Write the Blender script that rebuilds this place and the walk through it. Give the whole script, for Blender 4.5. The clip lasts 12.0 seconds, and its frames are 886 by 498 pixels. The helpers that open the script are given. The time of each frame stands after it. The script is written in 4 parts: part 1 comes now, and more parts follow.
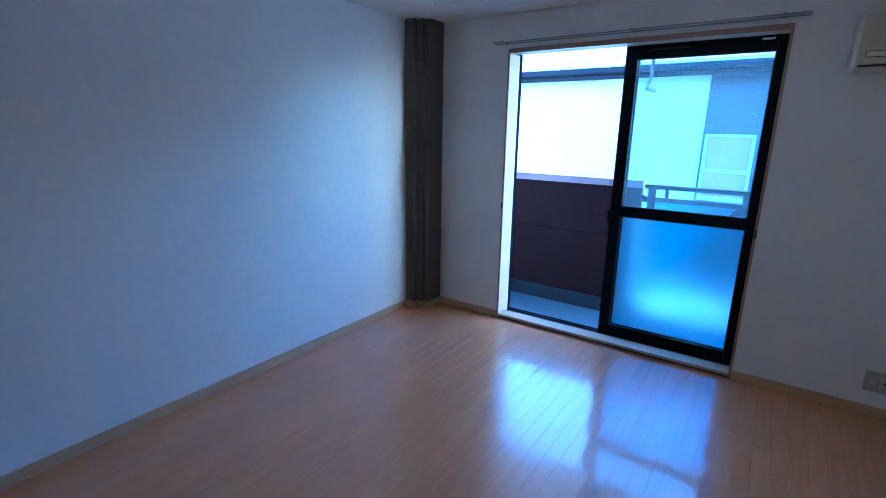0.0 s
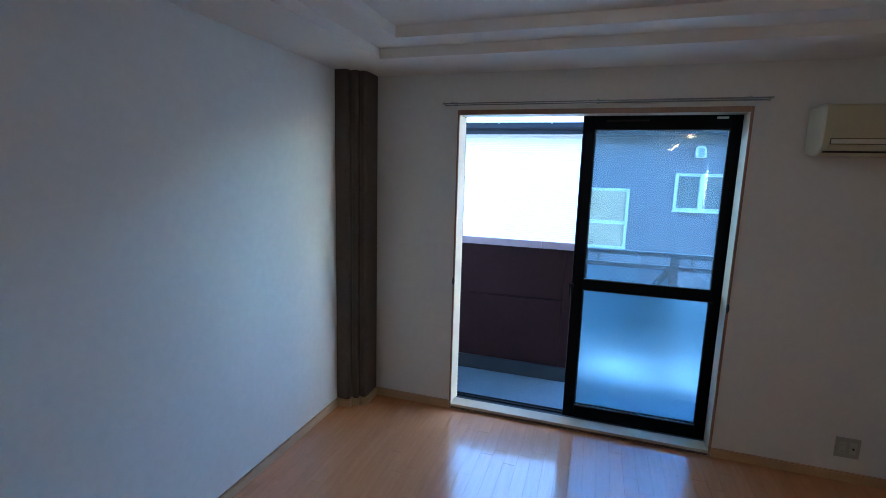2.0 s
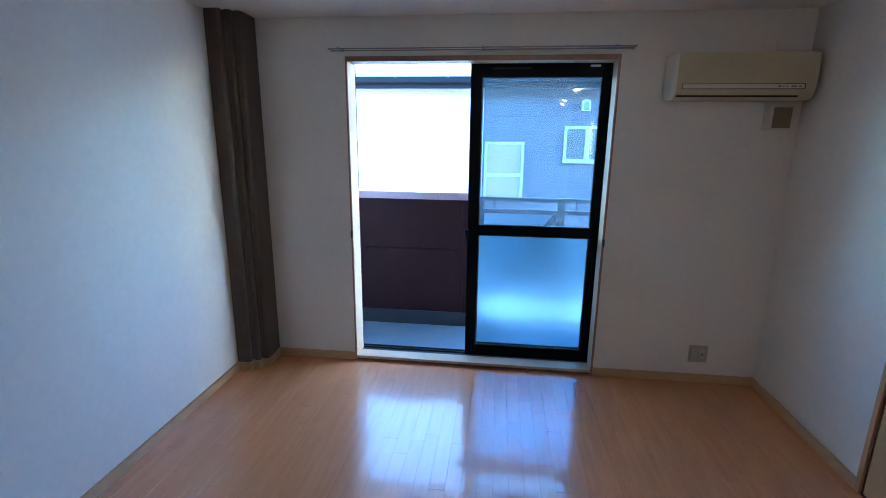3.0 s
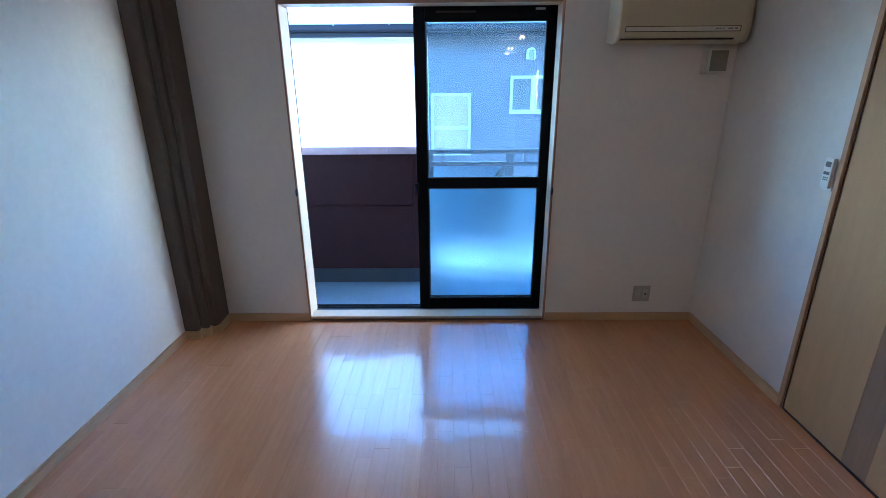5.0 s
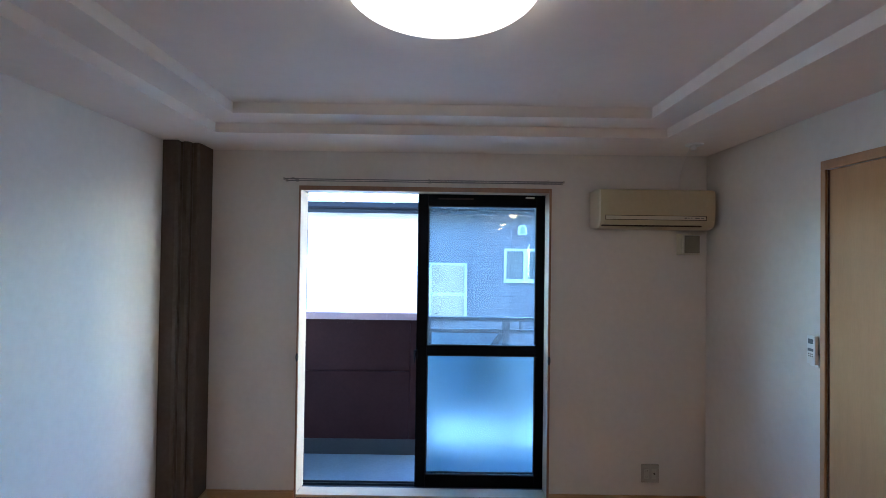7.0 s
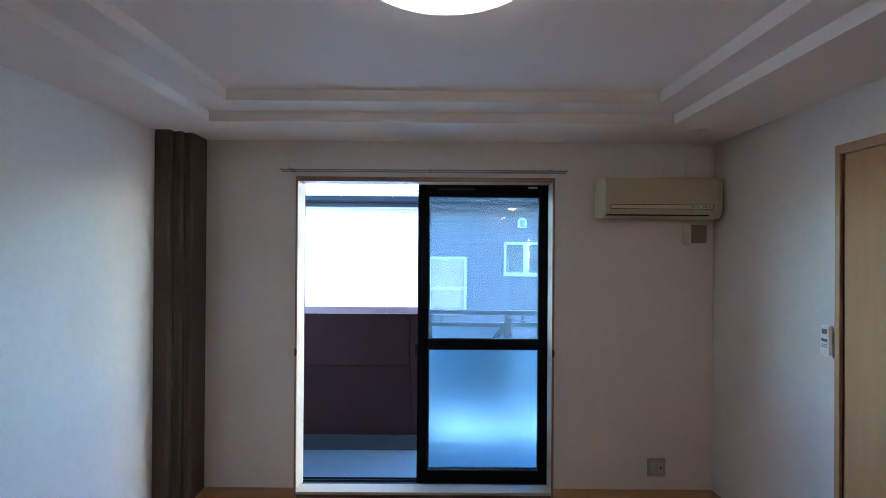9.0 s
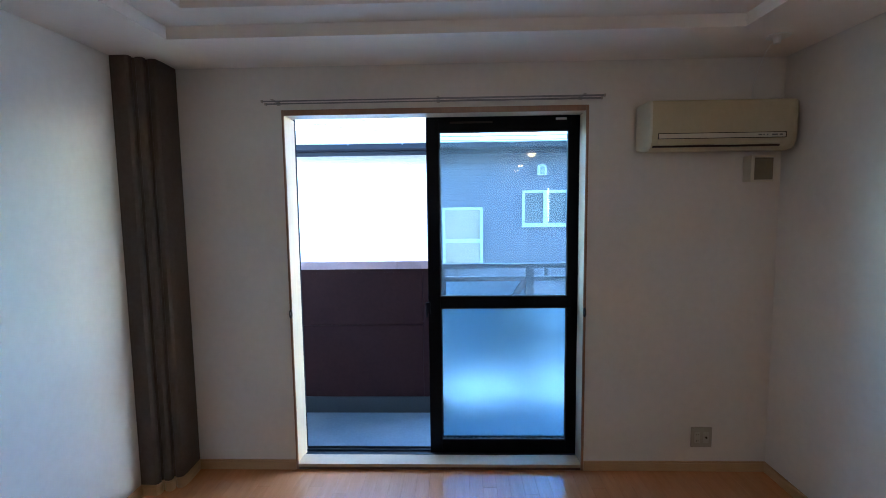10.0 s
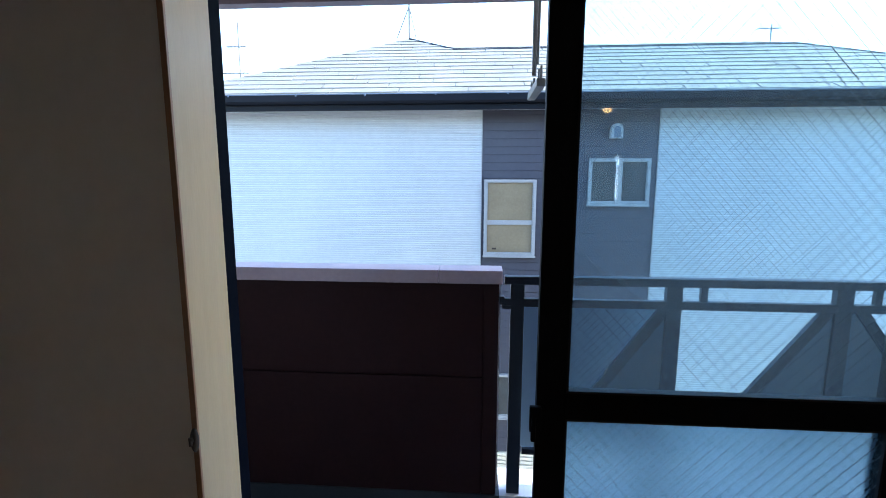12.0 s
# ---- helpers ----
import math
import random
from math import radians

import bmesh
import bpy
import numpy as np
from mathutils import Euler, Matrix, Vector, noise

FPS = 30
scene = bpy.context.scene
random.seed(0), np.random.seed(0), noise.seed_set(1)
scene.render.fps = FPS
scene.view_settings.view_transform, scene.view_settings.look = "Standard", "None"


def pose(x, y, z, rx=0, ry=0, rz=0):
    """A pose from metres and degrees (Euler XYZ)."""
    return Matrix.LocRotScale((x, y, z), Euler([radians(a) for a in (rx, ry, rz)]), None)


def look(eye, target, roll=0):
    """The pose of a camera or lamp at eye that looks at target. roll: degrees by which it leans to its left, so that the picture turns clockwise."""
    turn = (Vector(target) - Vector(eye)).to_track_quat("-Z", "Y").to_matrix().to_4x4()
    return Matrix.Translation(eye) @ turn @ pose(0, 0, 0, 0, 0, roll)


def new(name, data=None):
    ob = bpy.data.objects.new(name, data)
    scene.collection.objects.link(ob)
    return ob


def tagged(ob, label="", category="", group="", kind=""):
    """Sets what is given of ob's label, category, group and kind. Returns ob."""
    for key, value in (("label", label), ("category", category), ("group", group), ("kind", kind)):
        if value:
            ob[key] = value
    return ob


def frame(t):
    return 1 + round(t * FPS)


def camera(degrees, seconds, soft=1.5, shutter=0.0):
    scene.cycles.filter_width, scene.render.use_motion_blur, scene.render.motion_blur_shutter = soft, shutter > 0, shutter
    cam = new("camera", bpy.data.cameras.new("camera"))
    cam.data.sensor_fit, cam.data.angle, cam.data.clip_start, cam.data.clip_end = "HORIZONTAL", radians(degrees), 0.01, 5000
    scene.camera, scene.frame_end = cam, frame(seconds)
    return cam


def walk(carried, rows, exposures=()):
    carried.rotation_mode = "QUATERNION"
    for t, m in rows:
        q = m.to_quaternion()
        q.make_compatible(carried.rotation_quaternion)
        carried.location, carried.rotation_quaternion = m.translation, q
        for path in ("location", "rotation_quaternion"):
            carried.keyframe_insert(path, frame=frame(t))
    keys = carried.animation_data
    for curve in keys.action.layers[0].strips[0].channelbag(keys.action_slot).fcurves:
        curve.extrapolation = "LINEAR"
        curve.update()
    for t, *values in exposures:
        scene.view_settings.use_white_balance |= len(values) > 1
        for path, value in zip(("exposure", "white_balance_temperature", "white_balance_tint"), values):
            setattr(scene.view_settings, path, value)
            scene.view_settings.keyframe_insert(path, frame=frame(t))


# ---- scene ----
cam = camera(86.5, 12.0, soft=0.7)
PATH = [
    (0, (1.787, -3.411, 1.572), (0.68, -1.82, 1.079), 0.9),
    (0.5, (1.472, -3.219, 1.635), (0.124, -1.829, 1.134), -0.3),
    (1, (1.183, -3.044, 1.663), (-0.08, -1.553, 1.237), -0.5),
    (1.5, (1.016, -3.053, 1.66), (0.039, -1.34, 1.329), 0.4),
    (2, (0.946, -3.183, 1.744), (0.336, -1.305, 1.425), 1.6),
    (2.5, (1.018, -3.228, 1.689), (0.616, -1.297, 1.358), 1.6),
    (3, (1.033, -3.205, 1.674), (0.806, -1.275, 1.203), 0.6),
    (3.5, (1.044, -3.165, 1.649), (0.901, -1.263, 1.048), -0.2),
    (3.7, (1.045, -3.168, 1.648), (0.93, -1.266, 1.008), -0.2),
    (5.3, (1.029, -3.181, 1.645), (1.015, -1.288, 0.999), -0.4),
    (5.5, (1.029, -3.202, 1.642), (1.012, -1.282, 1.081), -0.1),
    (6, (1.027, -3.235, 1.659), (1.022, -1.261, 1.34), 0.3),
    (6.5, (1.032, -3.265, 1.684), (1.015, -1.267, 1.604), 0.9),
    (7, (1.001, -3.273, 1.692), (1.0, -1.273, 1.721), 0.8),
    (7.2, (1.022, -3.263, 1.701), (1.013, -1.264, 1.762), 0.9),
    (8.8, (1.009, -3.221, 1.684), (1.015, -1.222, 1.746), 0.5),
    (9, (0.981, -3.196, 1.669), (0.988, -1.196, 1.677), 0.4),
    (9.5, (0.967, -3.048, 1.617), (0.966, -1.052, 1.492), 0.7),
    (10, (0.998, -2.748, 1.617), (0.938, -0.758, 1.429), -0.7),
    (10.5, (0.935, -2.332, 1.59), (0.783, -0.353, 1.351), -0.9),
    (11, (0.882, -1.894, 1.585), (0.73, 0.079, 1.296), -0.3),
    (11.5, (0.768, -1.416, 1.598), (0.606, 0.555, 1.299), -0.1),
    (11.8, (0.673, -1.161, 1.597), (0.513, 0.811, 1.303), -0.1),
    (12, (0.656, -0.989, 1.587), (0.511, 0.983, 1.287), 0.1),
]
EXPOSURES = [(0.0, 4.95, 3850, 4), (1.0, 4.8, 4300, 2.5), (1.5, 4.55, 4650, 2), (2.0, 4.56, 4800, 3), (2.5, 4.78, 4700, 5.0), (3.5, 5.05, 4720, 6.0), (5.5, 5.07, 4750, 6.5), (6.5, 5.02, 5150, 8.0), (9.5, 4.97, 5100, 5.5), (10.5, 4.68, 5250, 6.5), (11.0, 4.38, 5550, 8.5), (11.5, 3.82, 5950, 7.5), (12.0, 3.03, 5900, 8)]
walk(cam, [(t, look(eye, target, roll)) for t, eye, target, roll in PATH], EXPOSURES)


# ---- world, sun and large lights ----
SUN_HEIGHT, SUN_TURN = 30.0, 88.0   # degrees above the horizon, and from +y towards +x
world = bpy.data.worlds.new("sky")
scene.world = world
world.use_nodes = True
wn = world.node_tree
sky = wn.nodes.new("ShaderNodeTexSky")
sky.sky_type, sky.sun_disc = "NISHITA", False
sky.sun_elevation, sky.sun_rotation = radians(SUN_HEIGHT), radians(SUN_TURN)
sky.air_density, sky.dust_density, sky.ozone_density = 1.0, 0.6, 1.0
wn.links.new(sky.outputs[0], wn.nodes["Background"].inputs[0])
wn.nodes["Background"].inputs[1].default_value = 0.15

sun_data = bpy.data.lights.new("sun", "SUN")
sun_data.energy, sun_data.angle, sun_data.color = 2.5, radians(0.5), (1.0, 0.90, 0.76)
sun = new("sun", sun_data)
sh, st = radians(SUN_HEIGHT), radians(SUN_TURN)
sun_dir = Vector((math.sin(st) * math.cos(sh), math.cos(st) * math.cos(sh), math.sin(sh)))
sun.matrix_world = look(tuple(sun_dir * 30), (0, 0, 0))

LAMP_GLOW = 0.13
DOWNLIGHT_GLOW = 2.4
SLIT_GLOW = 1.7


# ---- materials ----
def material(name, color, rough=0.5, metal=0.0, ior=1.5, spec=0.5):
    m = bpy.data.materials.new(name)
    m.use_nodes = True
    b = m.node_tree.nodes["Principled BSDF"]
    b.inputs["Base Color"].default_value = (*color, 1)
    b.inputs["Roughness"].default_value = rough
    b.inputs["Metallic"].default_value = metal
    b.inputs["IOR"].default_value = ior
    b.inputs["Specular IOR Level"].default_value = spec
    return m, m.node_tree, b


def coords(nt, scale=(1, 1, 1), space="Object"):
    tc, mp = nt.nodes.new("ShaderNodeTexCoord"), nt.nodes.new("ShaderNodeMapping")
    mp.inputs["Scale"].default_value = scale
    if space == "World":
        geo = nt.nodes.new("ShaderNodeNewGeometry")
        nt.links.new(geo.outputs["Position"], mp.inputs[0])
    else:
        nt.links.new(tc.outputs[space], mp.inputs[0])
    return mp.outputs[0]


def noise_tex(nt, vec, scale, detail=3.0, rough=0.55):
    n = nt.nodes.new("ShaderNodeTexNoise")
    n.inputs["Scale"].default_value, n.inputs["Detail"].default_value, n.inputs["Roughness"].default_value = scale, detail, rough
    nt.links.new(vec, n.inputs["Vector"])
    return n.outputs["Fac"]


def ramp(nt, fac, stops):
    r = nt.nodes.new("ShaderNodeValToRGB")
    e = r.color_ramp.elements
    while len(e) < len(stops):
        e.new(0.5)
    for el, (p, c) in zip(e, stops):
        el.position, el.color = p, (*c, 1) if len(c) == 3 else c
    nt.links.new(fac, r.inputs[0])
    return r.outputs[0]


def bump(nt, b, height, strength, distance, normal=None):
    n = nt.nodes.new("ShaderNodeBump")
    n.inputs["Strength"].default_value, n.inputs["Distance"].default_value = strength, distance
    nt.links.new(height, n.inputs["Height"])
    if normal:
        nt.links.new(normal, n.inputs["Normal"])
    nt.links.new(n.outputs[0], b.inputs["Normal"])
    return n.outputs[0]


def varied(name, a, c, scale, rough=0.5, bump_scale=0, bump_by=0.001, strength=0.4, spec=0.5, metal=0.0, stretch=(1, 1, 1), rough2=None):
    """A colour that wanders between two values at a large and a small scale, with fine relief."""
    m, nt, b = material(name, a, rough, metal, spec=spec)
    vec = coords(nt, stretch, "World")
    big, small = noise_tex(nt, vec, scale, 2), noise_tex(nt, vec, scale * 14, 4)
    mix = nt.nodes.new("ShaderNodeMath")
    mix.operation = "MULTIPLY_ADD"
    mix.inputs[1].default_value = 0.45
    nt.links.new(small, mix.inputs[0])
    half = nt.nodes.new("ShaderNodeMath")
    half.operation = "MULTIPLY"
    half.inputs[1].default_value = 0.55
    nt.links.new(big, half.inputs[0])
    nt.links.new(half.outputs[0], mix.inputs[2])
    nt.links.new(ramp(nt, mix.outputs[0], [(0.35, a), (0.65, c)]), b.inputs["Base Color"])
    if rough2 is not None:
        mr = nt.nodes.new("ShaderNodeMapRange")
        mr.inputs["To Min"].default_value, mr.inputs["To Max"].default_value = rough, rough2
        nt.links.new(big, mr.inputs[0])
        nt.links.new(mr.outputs[0], b.inputs["Roughness"])
    if bump_scale:
        bump(nt, b, noise_tex(nt, vec, bump_scale, 3), strength, bump_by)
    return m


def wood(name, light, dark, grain=(1, 1, 1), rough=0.35, random_by=0.0, wave=0.0, spec=0.5):
    """Wood with grain stretched along one axis; random_by varies it from piece to piece."""
    m, nt, b = material(name, light, rough, spec=spec)
    vec = coords(nt, grain, "World")
    fine, broad = noise_tex(nt, vec, 60, 5, 0.6), noise_tex(nt, vec, 9, 2)
    add = nt.nodes.new("ShaderNodeMath")
    add.operation = "ADD"
    nt.links.new(fine, add.inputs[0])
    nt.links.new(broad, add.inputs[1])
    half = nt.nodes.new("ShaderNodeMath")
    half.operation = "MULTIPLY"
    half.inputs[1].default_value = 0.5
    nt.links.new(add.outputs[0], half.inputs[0])
    fac = half.outputs[0]
    if random_by:
        info = nt.nodes.new("ShaderNodeObjectInfo")
        ma = nt.nodes.new("ShaderNodeMath")
        ma.operation = "MULTIPLY_ADD"
        ma.inputs[1].default_value = random_by
        nt.links.new(info.outputs["Random"], ma.inputs[0])
        nt.links.new(fac, ma.inputs[2])
        sub = nt.nodes.new("ShaderNodeMath")
        sub.operation = "SUBTRACT"
        sub.inputs[1].default_value = random_by / 2
        nt.links.new(ma.outputs[0], sub.inputs[0])
        fac = sub.outputs[0]
    nt.links.new(ramp(nt, fac, [(0.3, dark), (0.7, light)]), b.inputs["Base Color"])
    normal = bump(nt, b, fine, 0.12, 0.0004)
    if wave:
        vec2 = coords(nt, (1, 0.45, 1), "World")
        normal = bump(nt, b, noise_tex(nt, vec2, 7, 2), wave, 0.005, normal)
        # lacquer ripples, closer together across the light
        normal = bump(nt, b, noise_tex(nt, coords(nt, (0.6, 1.6, 1), "World"), 22, 2), wave * 0.6, 0.0009, normal)
        nt.links.new(normal, b.inputs["Coat Normal"])
    return m


def glowing(name, color, strength):
    m, nt, b = material(name, color, 0.4)
    b.inputs["Emission Color"].default_value = (*color, 1)
    b.inputs["Emission Strength"].default_value = strength
    return m


def clear_glass(name, tint):
    m = bpy.data.materials.new(name)
    m.use_nodes = True
    nt = m.node_tree
    nt.nodes.remove(nt.nodes["Principled BSDF"])
    tr, gl, mix, fr = (nt.nodes.new(k) for k in ("ShaderNodeBsdfTransparent", "ShaderNodeBsdfGlossy", "ShaderNodeMixShader", "ShaderNodeFresnel"))
    tr.inputs[0].default_value = (*tint, 1)
    gl.inputs["Roughness"].default_value = 0.0
    fr.inputs["IOR"].default_value = 1.5
    film, dust = nt.nodes.new("ShaderNodeMixShader"), nt.nodes.new("ShaderNodeBsdfTranslucent")
    dust.inputs[0].default_value = (0.75, 0.86, 0.95, 1)
    film.inputs[0].default_value = 0.028
    nt.links.new(tr.outputs[0], film.inputs[1])
    nt.links.new(dust.outputs[0], film.inputs[2])
    nt.links.new(fr.outputs[0], mix.inputs[0])
    nt.links.new(film.outputs[0], mix.inputs[1])
    nt.links.new(gl.outputs[0], mix.inputs[2])
    nt.links.new(mix.outputs[0], nt.nodes["Material Output"].inputs[0])
    return m


def frosted_glass(name, tint, rough, pattern):
    m, nt, b = material(name, tint, rough, ior=1.3)
    b.inputs["Transmission Weight"].default_value = 1.0
    if pattern:
        vec = coords(nt, (1, 1, 1), "World")
        vor = nt.nodes.new("ShaderNodeTexVoronoi")
        vor.inputs["Scale"].default_value = 100
        nt.links.new(vec, vor.inputs["Vector"])
        bump(nt, b, vor.outputs["Distance"], 0.8, 0.0013)
    return m


M_PAPER = varied("wallpaper", (0.658, 0.612, 0.545), (0.718, 0.672, 0.605), 1.6, 0.62, 420, 0.0006, 0.35, spec=0.35)
M_PAPER_CEIL = varied("ceiling_paper", (0.79, 0.715, 0.630), (0.83, 0.755, 0.670), 1.2, 0.7, 380, 0.0006, 0.35, spec=0.3)
M_COLUMN = varied("brown_paper", (0.092, 0.070, 0.056), (0.118, 0.091, 0.074), 3.0, 0.65, 500, 0.0006, 0.4, spec=0.3)
M_FLOOR = wood("floor_laminate", (0.57, 0.258, 0.105), (0.46, 0.196, 0.076), (4, 0.35, 1), 0.26, 0.16, 0.6)
floor_gloss = M_FLOOR.node_tree.nodes["Principled BSDF"].inputs
floor_gloss["Coat Weight"].default_value, floor_gloss["Coat Roughness"].default_value = 0.55, 0.045
M_FLOOR_SLAB = varied("floor_joint", (0.16, 0.075, 0.035), (0.2, 0.1, 0.05), 4, 0.6)
M_BASE = wood("baseboard_wood", (0.51, 0.32, 0.155), (0.42, 0.25, 0.115), (0.6, 0.6, 6), 0.4)
M_CASING = wood("casing_wood", (0.33, 0.18, 0.095), (0.25, 0.13, 0.07), (4, 4, 0.4), 0.4)
M_JAMB = wood("jamb_wood", (0.51, 0.395, 0.25), (0.45, 0.345, 0.215), (4, 4, 0.4), 0.42)
M_DOOR = wood("closet_door_cream", (0.47, 0.275, 0.122), (0.41, 0.235, 0.102), (3, 3, 0.35), 0.5, spec=0.2)
M_DOOR_BAND = wood("closet_door_band", (0.27, 0.145, 0.065), (0.21, 0.11, 0.05), (5, 5, 0.3), 0.42)
M_CLOSET_CASING = wood("closet_casing_wood", (0.45, 0.255, 0.118), (0.37, 0.20, 0.09), (4, 4, 0.4), 0.4)
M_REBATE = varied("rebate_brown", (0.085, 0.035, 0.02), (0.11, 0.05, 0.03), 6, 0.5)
M_RECESS = varied("dark_recess", (0.10, 0.055, 0.03), (0.13, 0.07, 0.04), 6, 0.6)
M_ALU = varied("black_aluminium", (0.005, 0.006, 0.009), (0.008, 0.010, 0.013), 5, 0.55, 0, spec=0.08)
M_ALU_BLUE = varied("anodised_flange", (0.0022, 0.0035, 0.0075), (0.003, 0.005, 0.010), 5, 0.6, 0, spec=0.015)
M_ALU_RAIL = varied("track_aluminium", (0.012, 0.015, 0.02), (0.02, 0.025, 0.032), 7, 0.4, metal=0.0)
M_RUBBER = material("black_rubber", (0.01, 0.01, 0.011), 0.7)[0]
M_ROD = varied("brushed_rail", (0.20, 0.195, 0.19), (0.28, 0.27, 0.26), 9, 0.35, metal=0.6)
M_CLEAR = clear_glass("wired_clear_glass", (0.77, 0.91, 0.96))
M_FROST = frosted_glass("wired_patterned_glass", (0.335, 0.555, 0.70), 0.20, True)
M_FROST_OUT = frosted_glass("outer_patterned_glass", (0.84, 0.93, 0.97), 0.45, False)
M_WIRE = material("glass_wire", (0.06, 0.07, 0.075), 0.6, 0.0)[0]
M_WIRE_PALE = material("glass_wire_pale", (0.17, 0.21, 0.24), 0.6, 0.0)[0]
M_AC = varied("aged_cream_plastic", (0.48, 0.405, 0.245), (0.53, 0.45, 0.285), 3, 0.38)
M_AC_END = varied("pale_cream_plastic", (0.60, 0.555, 0.43), (0.66, 0.61, 0.48), 3, 0.38)
M_SLOT = material("dark_slot", (0.03, 0.02, 0.016), 0.7)[0]
M_GREYMARK = material("grey_print", (0.18, 0.17, 0.15), 0.6)[0]
M_WHITE = varied("white_plastic", (0.72, 0.71, 0.67), (0.77, 0.76, 0.72), 6, 0.36)
M_PLATE = varied("grey_cream_plate", (0.33, 0.30, 0.24), (0.38, 0.345, 0.28), 9, 0.4)
M_PLATE_INSERT = varied("pale_plate_insert", (0.40, 0.37, 0.30), (0.44, 0.41, 0.34), 9, 0.4)
M_TAUPE = varied("taupe_plate", (0.20, 0.17, 0.12), (0.24, 0.20, 0.14), 6, 0.5)
M_LCD = material("dark_display", (0.12, 0.135, 0.14), 0.3)[0]
M_LAMP = glowing("lamp_shade_glow", (1.0, 0.86, 0.67), LAMP_GLOW)
M_BULB = glowing("warm_bulb_glow", (1.0, 0.52, 0.19), DOWNLIGHT_GLOW)
M_SLIT = glowing("glowing_slit", (0.8, 0.92, 1.0), SLIT_GLOW)
M_PARAPET = varied("maroon_siding", (0.025, 0.0108, 0.0114), (0.032, 0.0138, 0.0146), 2.5, 0.6, 180, 0.0006, 0.3, spec=0.12)
M_CAP = varied("mauve_metal_cap", (0.376, 0.299, 0.343), (0.442, 0.354, 0.398), 3, 0.4)
M_CURB = varied("slate_waterproofing", (0.022, 0.029, 0.036), (0.030, 0.038, 0.046), 4, 0.6, 90, 0.001, 0.3)
M_CURB_CAP = varied("pale_cap_metal", (0.62, 0.61, 0.66), (0.68, 0.67, 0.72), 3, 0.45)
M_BALCONY = varied("balcony_sheet", (0.080, 0.130, 0.195), (0.108, 0.165, 0.240), 3, 0.5, 240, 0.0008, 0.3)
M_SOFFIT = varied("soffit_board", (0.72, 0.64, 0.55), (0.78, 0.70, 0.61), 2, 0.7)
M_LIP = varied("soffit_lip", (0.12, 0.09, 0.11), (0.15, 0.11, 0.14), 3, 0.5)
M_RAIL = varied("dark_rail", (0.0112, 0.0144, 0.022), (0.0160, 0.020, 0.029), 6, 0.4)
M_PANEL = frosted_glass("rail_acrylic", (0.17, 0.25, 0.34), 0.4, False)
M_GUSSET = varied("gusset_sheet", (0.070, 0.087, 0.105), (0.091, 0.108, 0.126), 4, 0.5)
M_WHITE_SIDING = varied("white_siding", (0.372, 0.407, 0.440), (0.419, 0.458, 0.493), 0.9, 0.65, 60, 0.001, 0.3)
M_DARK_SIDING = varied("charcoal_siding", (0.032, 0.035, 0.053), (0.040, 0.045, 0.063), 1.1, 0.6, 70, 0.001, 0.3)
M_ROOF = varied("grey_slate_roof", (0.134, 0.137, 0.131), (0.184, 0.188, 0.178), 1.5, 0.75, 50, 0.002, 0.4)
M_FASCIA = varied("dark_fascia", (0.0040, 0.0055, 0.0095), (0.006, 0.008, 0.013), 2, 0.5, spec=0.1)
M_GUTTER = varied("gutter_edge", (0.10, 0.13, 0.18), (0.13, 0.16, 0.22), 3, 0.5, spec=0.15)
M_SASH_SILVER = varied("silver_sash", (0.240, 0.256, 0.272), (0.296, 0.312, 0.328), 5, 0.35)
M_BLIND = varied("frosted_beige_pane", (0.172, 0.143, 0.096), (0.215, 0.182, 0.125), 2.5, 0.3, spec=0.15)
M_DARK_PANE = varied("dark_pane", (0.045, 0.050, 0.052), (0.068, 0.074, 0.076), 2.5, 0.2, spec=0.2)
M_GROUND = varied("pale_concrete", (0.22, 0.205, 0.18), (0.29, 0.27, 0.24), 0.6, 0.85, 40, 0.002, 0.4)
M_SLAT = varied("beige_slat", (0.58, 0.54, 0.44), (0.64, 0.60, 0.50), 4, 0.6)
M_EXTERIOR = varied("own_siding", (0.42, 0.38, 0.33), (0.47, 0.43, 0.38), 1.5, 0.7)
M_HOLDER = varied("holder_metal", (0.225, 0.230, 0.234), (0.261, 0.266, 0.270), 8, 0.35)
M_METAL = varied("antenna_metal", (0.09, 0.095, 0.10), (0.13, 0.135, 0.14), 8, 0.4, metal=0.5)


# ---- building helpers ----
def box(bm, x0, x1, y0, y1, z0, z1, soft=0.0, m=None):
    """A box in a bmesh, its edges bevelled by soft."""
    vs = [bm.verts.new(p) for p in ((x0, y0, z0), (x1, y0, z0), (x1, y1, z0), (x0, y1, z0), (x0, y0, z1), (x1, y0, z1), (x1, y1, z1), (x0, y1, z1))]
    fs = [bm.faces.new([vs[i] for i in q]) for q in ((3, 2, 1, 0), (4, 5, 6, 7), (0, 1, 5, 4), (1, 2, 6, 5), (2, 3, 7, 6), (3, 0, 4, 7))]
    if soft:
        es = list({e for f in fs for e in f.edges})
        got = bmesh.ops.bevel(bm, geom=es, offset=soft, segments=2, affect="EDGES", profile=0.7)
        vs = list({v for v in got["verts"]} | {v for v in vs if v.is_valid})
    if m is not None:
        bmesh.ops.transform(bm, matrix=m, verts=vs)
    return vs


def tube(bm, a, c, r, sides=12, r2=None):
    """A rod from a to c."""
    a, c = Vector(a), Vector(c)
    m = Matrix.Translation((a + c) / 2) @ (c - a).to_track_quat("Z", "Y").to_matrix().to_4x4()
    bmesh.ops.create_cone(bm, cap_ends=True, segments=sides, radius1=r, radius2=r if r2 is None else r2, depth=(c - a).length, matrix=m)


